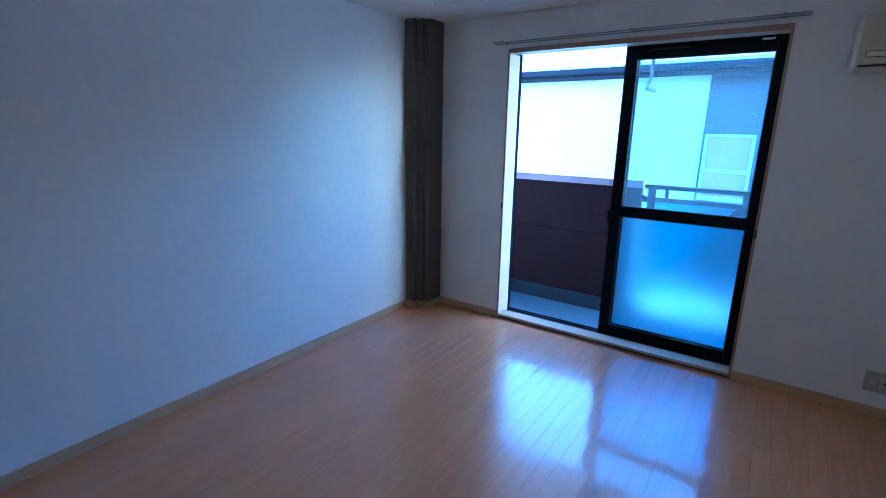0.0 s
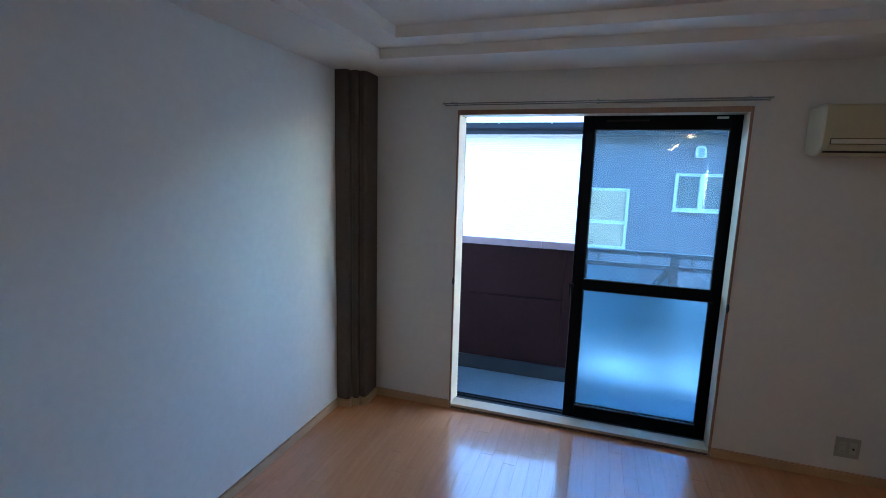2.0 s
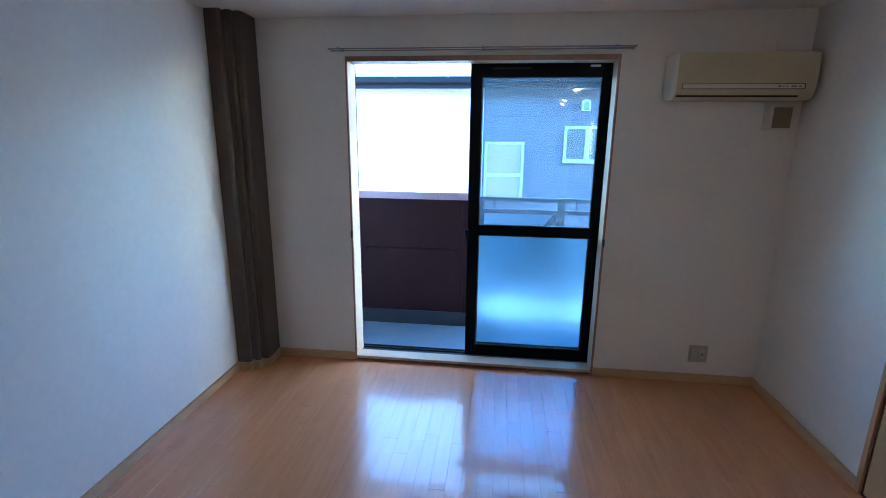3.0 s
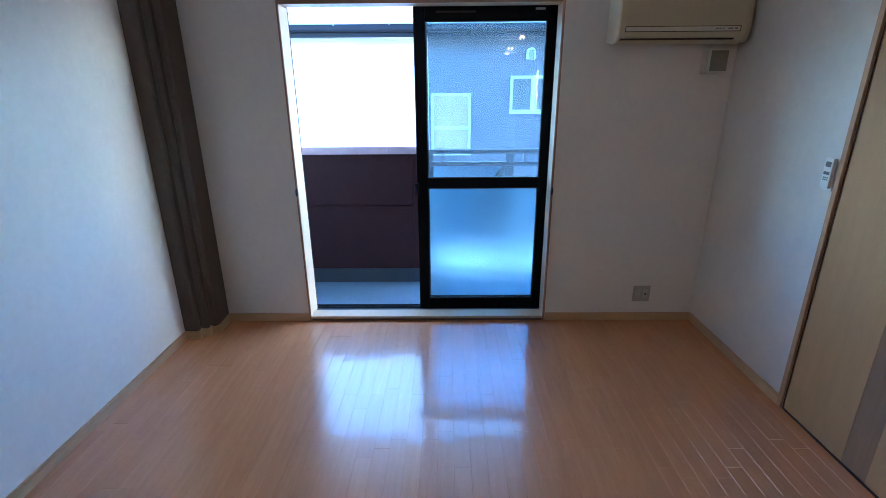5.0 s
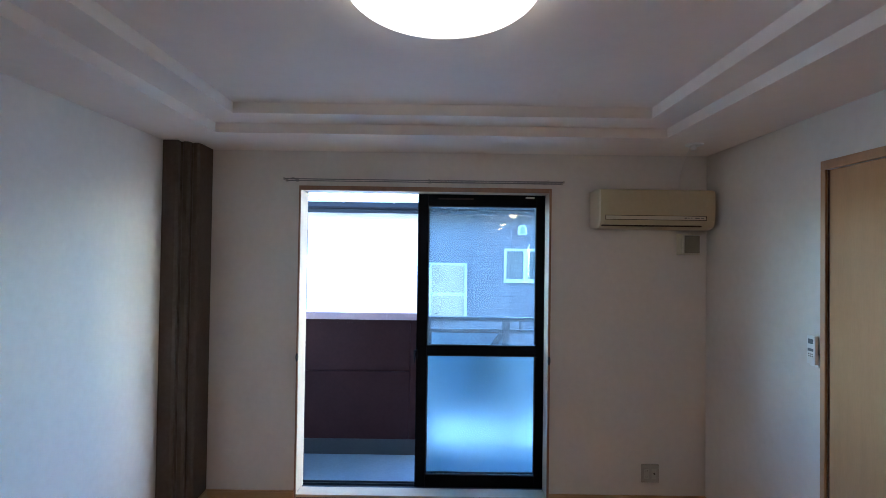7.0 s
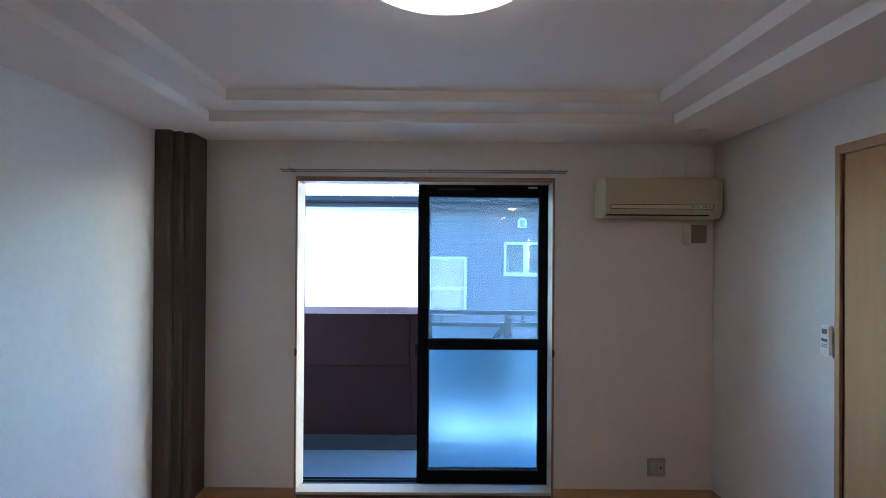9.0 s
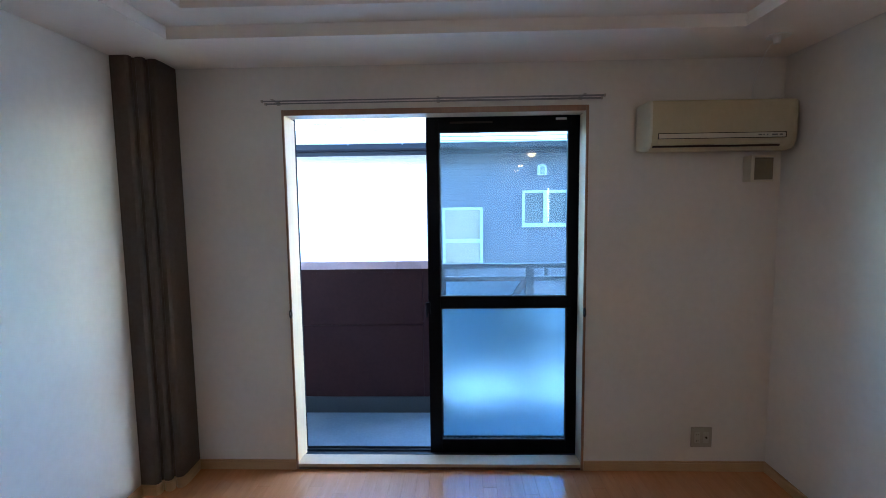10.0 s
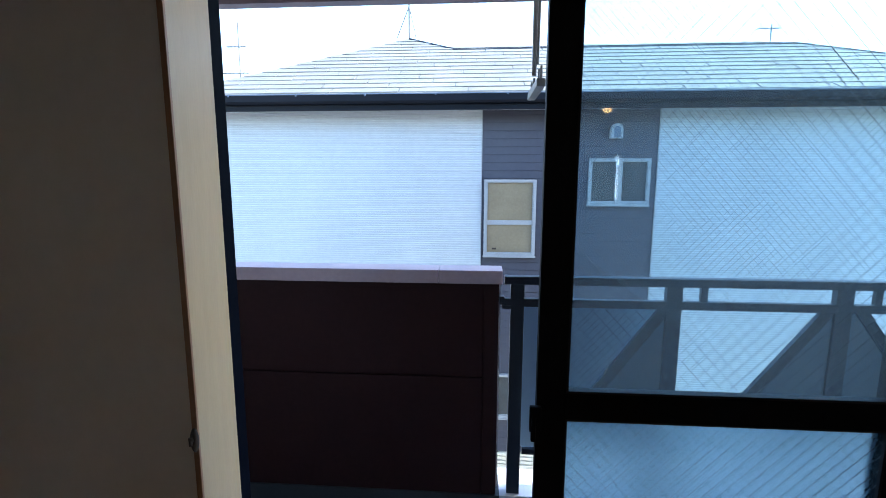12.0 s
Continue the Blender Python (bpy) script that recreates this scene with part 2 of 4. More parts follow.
def prism(bm, outline, axis, a, c):
    """An outline of pairs pushed along an axis from a to c."""
    def at(p, d):
        return {"x": (d, p[0], p[1]), "y": (p[0], d, p[1]), "z": (p[0], p[1], d)}[axis]
    one, two = [bm.verts.new(at(p, a)) for p in outline], [bm.verts.new(at(p, c)) for p in outline]
    n = len(outline)
    for i in range(n):
        bm.faces.new((one[i], one[(i + 1) % n], two[(i + 1) % n], two[i]))
    bm.faces.new(one[::-1])
    bm.faces.new(two)
    bmesh.ops.recalc_face_normals(bm, faces=bm.faces)


def part(name, bm, mat, parent=None, label="", smooth=False, **tags):
    """Links a bmesh as one mesh object, under its thing if one is given."""
    me = bpy.data.meshes.new(name)
    bm.to_mesh(me)
    bm.free()
    me.materials.append(mat)
    if smooth:
        me.shade_smooth()
        me.set_sharp_from_angle(angle=radians(35))
    ob = new(name, me)
    if parent:
        ob.parent = parent
    return tagged(ob, label=label, **tags)


def thing(name, label, category, group=""):
    ob = new(name)
    ob.empty_display_size = 0.1
    return tagged(ob, label=label, category=category, group=group)


def boxes(name, rows, mat, parent=None, label="", soft=0.0, **tags):
    bm = bmesh.new()
    for r in rows:
        box(bm, *r, soft=soft)
    return part(name, bm, mat, parent, label, **tags)


def structure(ob, label):
    return tagged(ob, label=label, kind="structure")


# ---- measures ----
WX0, WX1 = -0.80, 2.83          # side walls
BACK = -3.88                    # wall behind the walker
CEIL = 2.41
OX0, OX1, OTOP = 0.0, 1.74, 2.16   # window casing, outside edges
FY = 5.625                      # front of the neighbouring house

# ---- the room's shell ----
structure(boxes("floor", [(-0.95, 3.0, -9.3, 0.0, -0.16, -0.003)], M_FLOOR_SLAB), "orange brown glossy laminate strip floor")
floor = bpy.data.objects["floor"]
structure(boxes("wall_north", [
    (-0.042, -0.0065, 0.0, 0.129, 0.0, 2.1845), (1.7505, 1.782, 0.0, 0.129, 0.0, 2.1845), (-0.0065, 1.7505, 0.0, 0.129, 2.1685, 2.1845),
    (-0.95, -0.042, 0.0, 0.25, 0.0, 2.72),
    (1.782, 3.0, 0.0, 0.25, 0.0, 2.72),
    (-0.042, 1.782, 0.0, 0.25, 2.185, 2.72),
], M_PAPER), "off-white embossed wallpaper wall with a terrace window")
structure(boxes("wall_under_window", [(-0.95, 3.0, 0.002, 0.25, -0.5, -0.004)], M_EXTERIOR), "wall foot under the terrace window")
structure(boxes("wall_west", [(-0.95, WX0, BACK - 0.12, 0.0, 0.0, 2.72)], M_PAPER), "plain off-white embossed wallpaper wall")
DY0, DY1, DTOP = -2.78, -1.030, 2.128
structure(boxes("wall_east", [
    (WX1, 3.0, DY1, 0.0, 0.0, 2.72), (WX1, 3.0, -9.3, DY0, 0.0, 2.72), (WX1, 3.0, DY0, DY1, DTOP, 2.72),
], M_PAPER), "off-white wallpaper wall around the closet")
structure(boxes("closet_back", [(3.0, 3.06, DY0 - 0.1, DY1 + 0.1, 0.0, 2.72)], M_PAPER), "inner wall behind the closet doors")
structure(boxes("wall_south", [
    (WX0, 1.62, BACK - 0.12, BACK, 0.0, 2.72), (1.62, WX1, BACK - 0.12, BACK, CEIL, 2.72), (2.78, WX1, BACK - 0.12, BACK, 0.0, CEIL),
], M_PAPER), "off-white wallpaper wall with an opening to the hall")
structure(boxes("wall_hall_west", [(1.47, 1.62, -9.2, BACK - 0.12, 0.0, 2.72)], M_PAPER), "off-white hall wall")
structure(boxes("wall_hall_end", [(1.47, WX1, -9.35, -9.2, 0.0, 2.72)], M_PAPER), "off-white end wall of the hall")
structure(boxes("ceiling_hall", [(1.47, WX1, -9.2, BACK - 0.12, 2.44, 2.72)], M_PAPER_CEIL), "off-white hall ceiling")

# stepped tray ceiling: two rings and a top
A = (-0.368, 2.325, -3.405, -0.475)
B = (-0.178, 2.150, -3.205, -0.672)
bm = bmesh.new()
for (x0, x1, y0, y1), z0, z1 in ((A, CEIL, 2.469), (B, 2.469, 2.530)):
    box(bm, WX0, x0, BACK, 0.0, z0, z1)
    box(bm, x1, WX1, BACK, 0.0, z0, z1)
    box(bm, x0, x1, y1, 0.0, z0, z1)
    box(bm, x0, x1, BACK, y0, z0, z1)
box(bm, WX0, WX1, BACK, 0.0, 2.530, 2.70)
structure(part("ceiling", bm, M_PAPER_CEIL), "off-white papered ceiling with a two-step raised tray")
structure(boxes("roof_slab", [(-1.6, 7.05, -9.4, 1.55, 2.72, 2.95)], M_EXTERIOR), "roof slab over the flat")

# ---- stepped pleated column in the corner ----


def pleats(grow=0.0):
    """The column's plan: softened pleats that hang like cloth, grown outwards by grow."""
    g = grow
    p = [(WX0, -0.272 - g), (-0.716 + g, -0.274 - g), (-0.704 + g, -0.266 - g), (-0.702 + g, -0.244), (-0.712 + g, -0.226),
         (-0.698 + g, -0.222 - g), (-0.690 + g, -0.232 - g), (-0.664 + g, -0.234 - g), (-0.653 + g, -0.226 - g), (-0.652 + g, -0.206), (-0.662 + g, -0.190),
         (-0.650 + g, -0.188 - g), (-0.642 + g, -0.198 - g), (-0.618 + g, -0.197 - g), (-0.607 + g, -0.186), (-0.604 + g, -0.150), (-0.612 + g, 0.0), (WX0, 0.0)]
    return p


column = thing("corner_column", "dark taupe papered corner column with vertical pleats, floor to ceiling", "column")
bm = bmesh.new()
prism(bm, pleats(), "z", 0.0605, CEIL)
part("column_body", bm, M_COLUMN, column, smooth=True)
bm = bmesh.new()
prism(bm, pleats(0.008), "z", 0.0, 0.050)
prism(bm, pleats(0.005), "z", 0.0501, 0.0534)
prism(bm, pleats(0.008), "z", 0.0535, 0.060)
part("column_baseboard", bm, M_BASE, column, "light wood baseboard following the pleats")


# ---- baseboards ----
def baseboard(name, x0, x1, y0, y1):
    bm = bmesh.new()
    box(bm, x0, x1, y0, y1, 0.0, 0.0500, 0.001)
    box(bm, x0 + 0.003, x1 - 0.003, y0 + 0.003, y1 - 0.003, 0.0501, 0.0534)   # groove under the top bead
    box(bm, x0, x1, y0, y1, 0.0535, 0.0600, 0.001)
    structure(part(name, bm, M_BASE), "light wood baseboard")


baseboard("baseboard", WX0, WX0 + 0.011, BACK, -0.281)
baseboard("baseboard", -0.603, -0.0065, -0.011, 0.0)
baseboard("baseboard", 1.7505, WX1 - 0.011, -0.011, 0.0)
baseboard("baseboard", WX1 - 0.011, WX1, -1.0025, 0.0)
baseboard("baseboard", WX1 - 0.011, WX1, BACK, DY0 - 0.0275)
baseboard("baseboard", WX0 + 0.011, 1.62, BACK, BACK + 0.011)


# ---- the terrace window ----
def window_frame():
    win = structure(new("window_1"), "black aluminium terrace sliding window, one half open, with wired glass")
    tagged(win, category="window")
    for x0, x1 in ((-0.006, 0.008), (1.734, 1.750)):
        bm = bmesh.new()
        box(bm, x0, x1, -0.007, 0.000, 0.0, 2.168, 0.0015)
        part("casing", bm, M_CASING, win, "brown wooden casing edge")
        boxes("jamb_board", [(x0 + 0.0005, x1 - 0.0005, 0.0005, 0.165 if x0 < 0 else 0.129, 0.020, 2.136)], M_JAMB, win, "pale wood jamb lining")
    bm = bmesh.new()
    box(bm, 0.0085, 1.7335, -0.007, 0.000, 2.136, 2.168, 0.0015)
    part("casing", bm, M_CASING, win, "brown wooden head casing")
    boxes("head_board", [(0.0085, 1.7335, 0.0005, 0.129, 2.137, 2.156)], M_JAMB, win, "pale wood head lining")
    bm = bmesh.new()
    box(bm, 0.0085, 1.7335, -0.009, 0.104, 0.018, 0.037, 0.002)
    part("window_sill", bm, M_JAMB, win, "pale wood sill board")
    boxes("sill_kick", [(0.0085, 1.7335, -0.003, 0.10, 0.0, 0.0175)], M_RECESS, win, "dark brown strip under the sill")
    # fixed aluminium frame
    for x0, x1, l0, l1 in ((-0.041, -0.017, -0.017, -0.001), (1.757, 1.781, 1.740, 1.757)):
        bm = bmesh.new()
        box(bm, x0, x1, 0.130, 0.262, 0.0, 2.184, 0.0015)
        part("frame_jamb", bm, M_ALU_BLUE, win)
        boxes("frame_flange", [(l0, l1, 0.166 if l0 < 0 else 0.1305, 0.182 if l0 < 0 else 0.158, 0.0, 2.150)], M_ALU_BLUE, win, "blue-black anodised flange")
    bm = bmesh.new()
    box(bm, -0.0165, 1.7565, 0.130, 0.262, 2.168, 2.184, 0.0015)
    box(bm, -0.0165, 1.7565, 0.1305, 0.140, 2.139, 2.168)
    part("frame_head", bm, M_ALU, win)
    bm = bmesh.new()
    box(bm, -0.0165, 1.7565, 0.105, 0.262, -0.030, 0.000)
    for y in (0.1055, 0.152, 0.210, 0.250):
        box(bm, -0.0165, 1.7565, y, y + 0.007, 0.000, 0.012)
    part("track", bm, M_ALU_RAIL, win, "grooved aluminium bottom track")
    boxes("track_stop", [(-0.012, 0.030, 0.118, 0.135, 0.000, 0.018)], M_ROD, win, "small grey stop on the track")
    return win


def wires(name, parent, x0, x1, z0, z1, y, step, shift):
    """Wires set in a pane: two families of slanting lines clipped to the pane."""
    bm = bmesh.new()
    t = 0.00027 if z0 > 1.0 else 0.0003
    for slope in (1.08, -1.08):
        n = int((x1 - x0 + (z1 - z0) / 1.08) / step) + 2
        for i in range(-1, n):
            if slope > 0:
                xa = x0 - (z1 - z0) / slope + i * step + shift
                pa, pc = (xa, z0), (xa + (z1 - z0) / slope, z1)
            else:
                xa = x0 + i * step + shift
                pa, pc = (xa, z0), (xa + (z1 - z0) / slope, z1)
            dx, dz = pc[0] - pa[0], pc[1] - pa[1]
            lo, hi = sorted(((x0 - pa[0]) / dx, (x1 - pa[0]) / dx))
            lo, hi = max(lo, 0.0), min(hi, 1.0)
            if hi - lo < 0.02:
                continue
            a = Vector((pa[0] + dx * lo, y, pa[1] + dz * lo))
            c = Vector((pa[0] + dx * hi, y, pa[1] + dz * hi))
            side = Vector((dz, 0, -dx)).normalized() * t
            deep = Vector((0, t, 0))
            vs = [bm.verts.new(p + s * side + d * deep) for p in (a, c) for s, d in ((-1, -1), (1, -1), (1, 1), (-1, 1))]
            for k in range(4):
                bm.faces.new((vs[k], vs[(k + 1) % 4], vs[4 + (k + 1) % 4], vs[4 + k]))
    bmesh.ops.recalc_face_normals(bm, faces=bm.faces)
    return part(name, bm, M_WIRE if z0 > 1.0 else M_WIRE_PALE, parent, "thin diamond wire mesh set in the glass", kind="stuff")


def sash(label, x0, x1, y, glaze, shift, inner):
    """A sliding sash at depth y: stiles, rails, a clear and a patterned wired pane."""
    s = thing("window_sash", label, "window")
    g0, g1 = x0 + (0.075 if inner else 0.072), x1 - (0.072 if inner else 0.050)
    z0, zb, zm0, zm1, zt, z1 = 0.013, 0.098, 0.967, 1.038, 2.058, 2.166
    if not inner:
        zm1, zt = zm1 - 0.018, zt + 0.012
    h = 0.0145
    for nm, r in (("stile", (x0, g0)), ("stile", (g1, x1))):
        bm = bmesh.new()
        box(bm, r[0], r[1], y - h, y + h, z0, z1, 0.003)
        part(nm, bm, M_ALU, s)
    for nm, a, c in (("bottom_rail", z0, zb), ("middle_rail", zm0, zm1), ("top_rail", zt, z1)):
        bm = bmesh.new()
        box(bm, g0, g1, y - h + 0.001, y + h - 0.001, a, c, 0.003)
        part(nm, bm, M_ALU, s)
    for a, c, m, nm in ((zb, zm0, glaze, "patterned_pane"), (zm1, zt, M_CLEAR, "clear_pane")):
        bm = bmesh.new()
        if m is M_CLEAR:
            vs = [bm.verts.new(p) for p in ((g0 - 0.004, y, a - 0.004), (g1 + 0.004, y, a - 0.004), (g1 + 0.004, y, c + 0.004), (g0 - 0.004, y, c + 0.004))]
            bm.faces.new(vs)
        else:
            box(bm, g0 - 0.004, g1 + 0.004, y - 0.003, y + 0.003, a - 0.004, c + 0.004)
        p = part(nm, bm, m, s, "blue-tinted patterned wired glass" if m is not M_CLEAR else "clear blue-tinted wired glass")
        p.visible_shadow = False
        wires("pane_wire", s, g0, g1, a, c, y - (0.0012 if m is M_CLEAR else 0.0042), 0.037, shift)
        # glazing beads round the pane
        bm = bmesh.new()
        for r in ((g0, g0 + 0.006, a, c), (g1 - 0.006, g1, a, c), (g0 + 0.006, g1 - 0.006, a, a + 0.006), (g0 + 0.006, g1 - 0.006, c - 0.006, c)):
            box(bm, r[0], r[1], y - h + 0.003, y + h - 0.003, r[2], r[3])
        part("glazing_bead", bm, M_RUBBER, s)
    return s


window = window_frame()
inner_sash = sash("inner black aluminium sliding sash, slid aside", 0.814, 1.7535, 0.186, M_FROST, 0.0, True)
outer_sash = sash("outer black aluminium sliding sash behind the inner one", 0.822, 1.748, 0.228, M_FROST_OUT, 0.014, False)
bm = bmesh.new()
box(bm, 0.796, 0.826, 0.158, 0.171, 0.935, 1.005, 0.004)
tube(bm, (0.808, 0.162, 0.985), (0.805, 0.152, 0.955), 0.006)
box(bm, 0.799, 0.811, 0.146, 0.158, 0.915, 0.962, 0.004)
part("crescent_lock", bm, M_ALU, inner_sash, "black crescent lock on the stile")
bm = bmesh.new()
box(bm, 1.685, 1.703, 0.158, 0.171, 0.905, 0.965, 0.004)
tube(bm, (1.676, 0.163, 0.940), (1.695, 0.163, 0.940), 0.008)
part("sash_pull", bm, M_ALU, inner_sash, "small black pull")
bm = bmesh.new()
box(bm, 1.600, 1.665, 0.1695, 0.1712, 2.118, 2.131)
part("sash_sticker", bm, M_WHITE, inner_sash, "small white sticker on the top rail")
bm = bmesh.new()
box(bm, 0.96, 1.22, 0.1695, 0.1712, 2.105, 2.117)
part("sash_vent", bm, M_SLOT, inner_sash, "dark slot in the top rail")


# ---- curtain rail and tie-back hooks ----
rail = thing("curtain_rail", "slim double grey metal curtain rail over the window", "curtain rail")
for y, z in ((-0.035, 2.197), (-0.085, 2.201)):
    for a, c, r in ((-0.085, 0.93, 0.0042), (0.90, 1.812, 0.0056)):
        bm = bmesh.new()
        box(bm, a, c, y - r, y + r, z - r * 0.8, z + r * 0.8, 0.002)
        part("rail_bar", bm, M_ROD, rail)
    for x in (-0.088, 1.806):
        bm = bmesh.new()
        box(bm, x, x + 0.010, y - 0.008, y + 0.008, z - 0.007, z + 0.007, 0.002)
        part("end_cap", bm, M_PLATE, rail)
for x in (-0.02, 0.90, 1.70):
    bm = bmesh.new()
    box(bm, x - 0.007, x + 0.007, -0.110, -0.001, 2.205, 2.208)
    box(bm, x - 0.009, x + 0.009, -0.005, -0.001, 2.194, 2.220)
    part("rail_bracket", bm, M_PLATE, rail)


def tieback(x, label):
    hook = thing("tieback_hook", label, "hook", "curtain tie-back hooks")
    bm = bmesh.new()
    bmesh.ops.create_uvsphere(bm, u_segments=14, v_segments=10, radius=1.0, matrix=Matrix.Translation((x, -0.010, 0.977)) @ Matrix.Diagonal((0.010, 0.009, 0.030, 1)))
    part("hook_plate", bm, M_SLOT, hook, smooth=True)
    bm = bmesh.new()
    tube(bm, (x, -0.016, 0.985), (x, -0.026, 0.975), 0.0035)
    tube(bm, (x, -0.026, 0.972), (x, -0.027, 0.992), 0.0035)
    part("hook_pin", bm, M_SLOT, hook)


tieback(0.001, "small dark brown tie-back hook on the window casing")
tieback(1.742, "small dark brown tie-back hook on the window casing")


# ---- air conditioner and its pipe cover ----
def air_conditioner():
    ac = thing("air_conditioner", "yellowed cream wall air conditioner mounted high beside the window", "air conditioner")
    x0, x1 = 2.017, 2.797
    side = [(0.0, 1.902), (-0.100, 1.886), (-0.150, 1.891), (-0.178, 1.907), (-0.192, 1.935), (-0.198, 1.985), (-0.198, 2.128), (-0.188, 2.143), (-0.165, 2.150), (0.0, 2.150)]
    bm = bmesh.new()
    prism(bm, side, "x", x0 + 0.012, x1 - 0.050)
    part("body", bm, M_AC, ac, smooth=True)
    for a, c, sgn, mat in ((x0, x0 + 0.0119, -1, M_AC_END), (x1 - 0.0499, x1, 1, M_AC)):
        bm = bmesh.new()
        rows = []
        for k in range(6):
            u = k / 5                                   # 0 at the body, 1 at the outer face
            out = math.sin(u * math.pi / 2)
            inset = 1 - math.cos(u * math.pi / 2)
            x = (c - (c - a) * out) if sgn < 0 else (a + (c - a) * out)
            rows.append([bm.verts.new((x, -0.001 + (p[0]) * (1 - (0.22 if sgn > 0 else 0.05) * inset), 2.006 + (p[1] - 2.006) * (1 - 0.04 * inset))) for p in side])
        for ra, rb in zip(rows, rows[1:]):
            for i in range(len(side)):
                j = (i + 1) % len(side)
                bm.faces.new((ra[i], ra[j], rb[j], rb[i]))
        bm.faces.new(rows[-1])
        bm.faces.new(rows[0][::-1])
        bmesh.ops.recalc_face_normals(bm, faces=bm.faces)
        part("end_cap", bm, mat, ac, "paler flat plastic end" if sgn < 0 else "rounded plastic end", smooth=True)
    # display strip with its dark outline, louver and outlet
    bm = bmesh.new()
    a, c, z0, z1 = 2.062, 2.716, 1.948, 1.972
    for r in ((a, c, z1, z1 + 0.003), (a, c, z0 - 0.003, z0), (a - 0.003, a, z0 - 0.003, z1 + 0.003), (c, c + 0.003, z0 - 0.003, z1 + 0.003)):
        box(bm, r[0], r[1], -0.1995, -0.190, r[2], r[3])
    part("strip_outline", bm, M_SLOT, ac, "dark outline of the display strip")
    boxes("display_strip", [(a + 0.001, c - 0.001, -0.1990, -0.188, z0 + 0.001, z1 - 0.001)], M_AC_END, ac, "pale display strip")
    bm = bmesh.new()
    for x, w in ((2.575, 0.018), (2.600, 0.007), (2.618, 0.007), (2.645, 0.028), (2.683, 0.016)):
        box(bm, x, x + w, -0.2000, -0.1985, 1.957, 1.964)
    part("display_marks", bm, M_GREYMARK, ac, "small grey printed marks")
    boxes("air_outlet", [(2.038, 2.692, -0.1895, -0.150, 1.903, 1.912)], M_SLOT, ac, "dark air outlet slot")
    bm = bmesh.new()
    box(bm, 2.056, 2.702, -0.1965, -0.1850, 1.914, 1.942, 0.003)
    part("louver", bm, M_AC, ac, "cream air louver")


air_conditioner()

cover = thing("pipe_cover", "cream plastic pipe cover box in the corner under the air conditioner", "pipe cover")
bm = bmesh.new()
box(bm, 2.620, 2.640, -0.075, 0.0, 1.722, 1.866, 0.004)
part("cover_side", bm, M_AC_END, cover)
for x1, z0, z1 in ((2.752, 1.855, 1.866), (2.745, 1.722, 1.733)):
    bm = bmesh.new()
    box(bm, 2.6405, x1, -0.075, 0.0, z0, z1, 0.002)
    part("cover_lip", bm, M_AC_END, cover)
boxes("cover_face", [(2.6405, 2.755, -0.052, 0.0, 1.734, 1.854)], M_TAUPE, cover, "taupe recessed face")

# ---- wall outlet ----
outlet = thing("wall_outlet", "grey cream two-gang wall outlet plate above the baseboard", "outlet")
bm = bmesh.new()
box(bm, 2.386, 2.508, -0.009, 0.0, 0.152, 0.274, 0.003)
part("plate", bm, M_PLATE, outlet)
bm = bmesh.new()
box(bm, 2.405, 2.437, -0.0115, -0.0085, 0.178, 0.248, 0.001)
part("socket_insert", bm, M_PLATE_INSERT, outlet, "pale socket insert")
bm = bmesh.new()
box(bm, 2.457, 2.489, -0.0115, -0.0085, 0.178, 0.248, 0.001)
part("aerial_insert", bm, M_PLATE_INSERT, outlet, "pale aerial insert")
bm = bmesh.new()
tube(bm, (2.473, -0.0165, 0.213), (2.473, -0.010, 0.213), 0.006)
part("aerial_jack", bm, M_SLOT, outlet, "dark round aerial jack")
for x in (2.416, 2.426):
    for z in (0.192, 0.232):
        boxes("socket_slot", [(x - 0.001, x + 0.001, -0.0122, -0.0112, z - 0.004, z + 0.004)], M_SLOT, outlet)

# ---- remote control in its holder ----
remote = thing("air_conditioner_remote", "white air conditioner remote in a wall holder beside the closet", "remote control")
bm = bmesh.new()
box(bm, WX1 - 0.012, WX1, -0.996, -0.940, 1.178, 1.240, 0.003)
part("holder", bm, M_WHITE, remote)
bm = bmesh.new()
box(bm, WX1 - 0.030, WX1 - 0.0125, -0.993, -0.943, 1.190, 1.328, 0.006)
part("remote_body", bm, M_WHITE, remote, smooth=True)
boxes("remote_display", [(WX1 - 0.0312, WX1 - 0.029, -0.983, -0.953, 1.288, 1.312)], M_LCD, remote, "dark display")
bm = bmesh.new()
box(bm, WX1 - 0.0318, WX1 - 0.029, -0.985, -0.951, 1.252, 1.266, 0.001)
part("remote_button", bm, M_LCD, remote, "wide dark button")
bm = bmesh.new()
for i in range(3):
    for k in range(2):
        box(bm, WX1 - 0.0316, WX1 - 0.029, -0.983 + i * 0.011, -0.976 + i * 0.011, 1.236 - k * 0.010, 1.241 - k * 0.010)
part("remote_keys", bm, M_GREYMARK, remote, "small grey keys")

# ---- closet doors in the east wall ----
for a, c in ((DY1, -1.003), (DY0 - 0.027, DY0)):
    bm = bmesh.new()
    box(bm, WX1 - 0.012, WX1 + 0.12, a, c, 0.0, DTOP, 0.002)
    structure(part("closet_casing", bm, M_CLOSET_CASING), "brown wood closet jamb")
bm = bmesh.new()
box(bm, WX1 - 0.012, WX1 + 0.12, DY0 - 0.027, -1.003, DTOP + 0.0005, DTOP + 0.044, 0.002)
structure(part("closet_head_casing", bm, M_CLOSET_CASING), "brown wood closet head casing")
# shade in the gap below the doors, laid in as a dark strip
structure(boxes("closet_gap_shade", [(WX1 - 0.002, WX1 + 0.12, DY0, DY1, -0.003, 0.002)], M_SLOT), "dark strip for the shade in the gap under the closet doors")


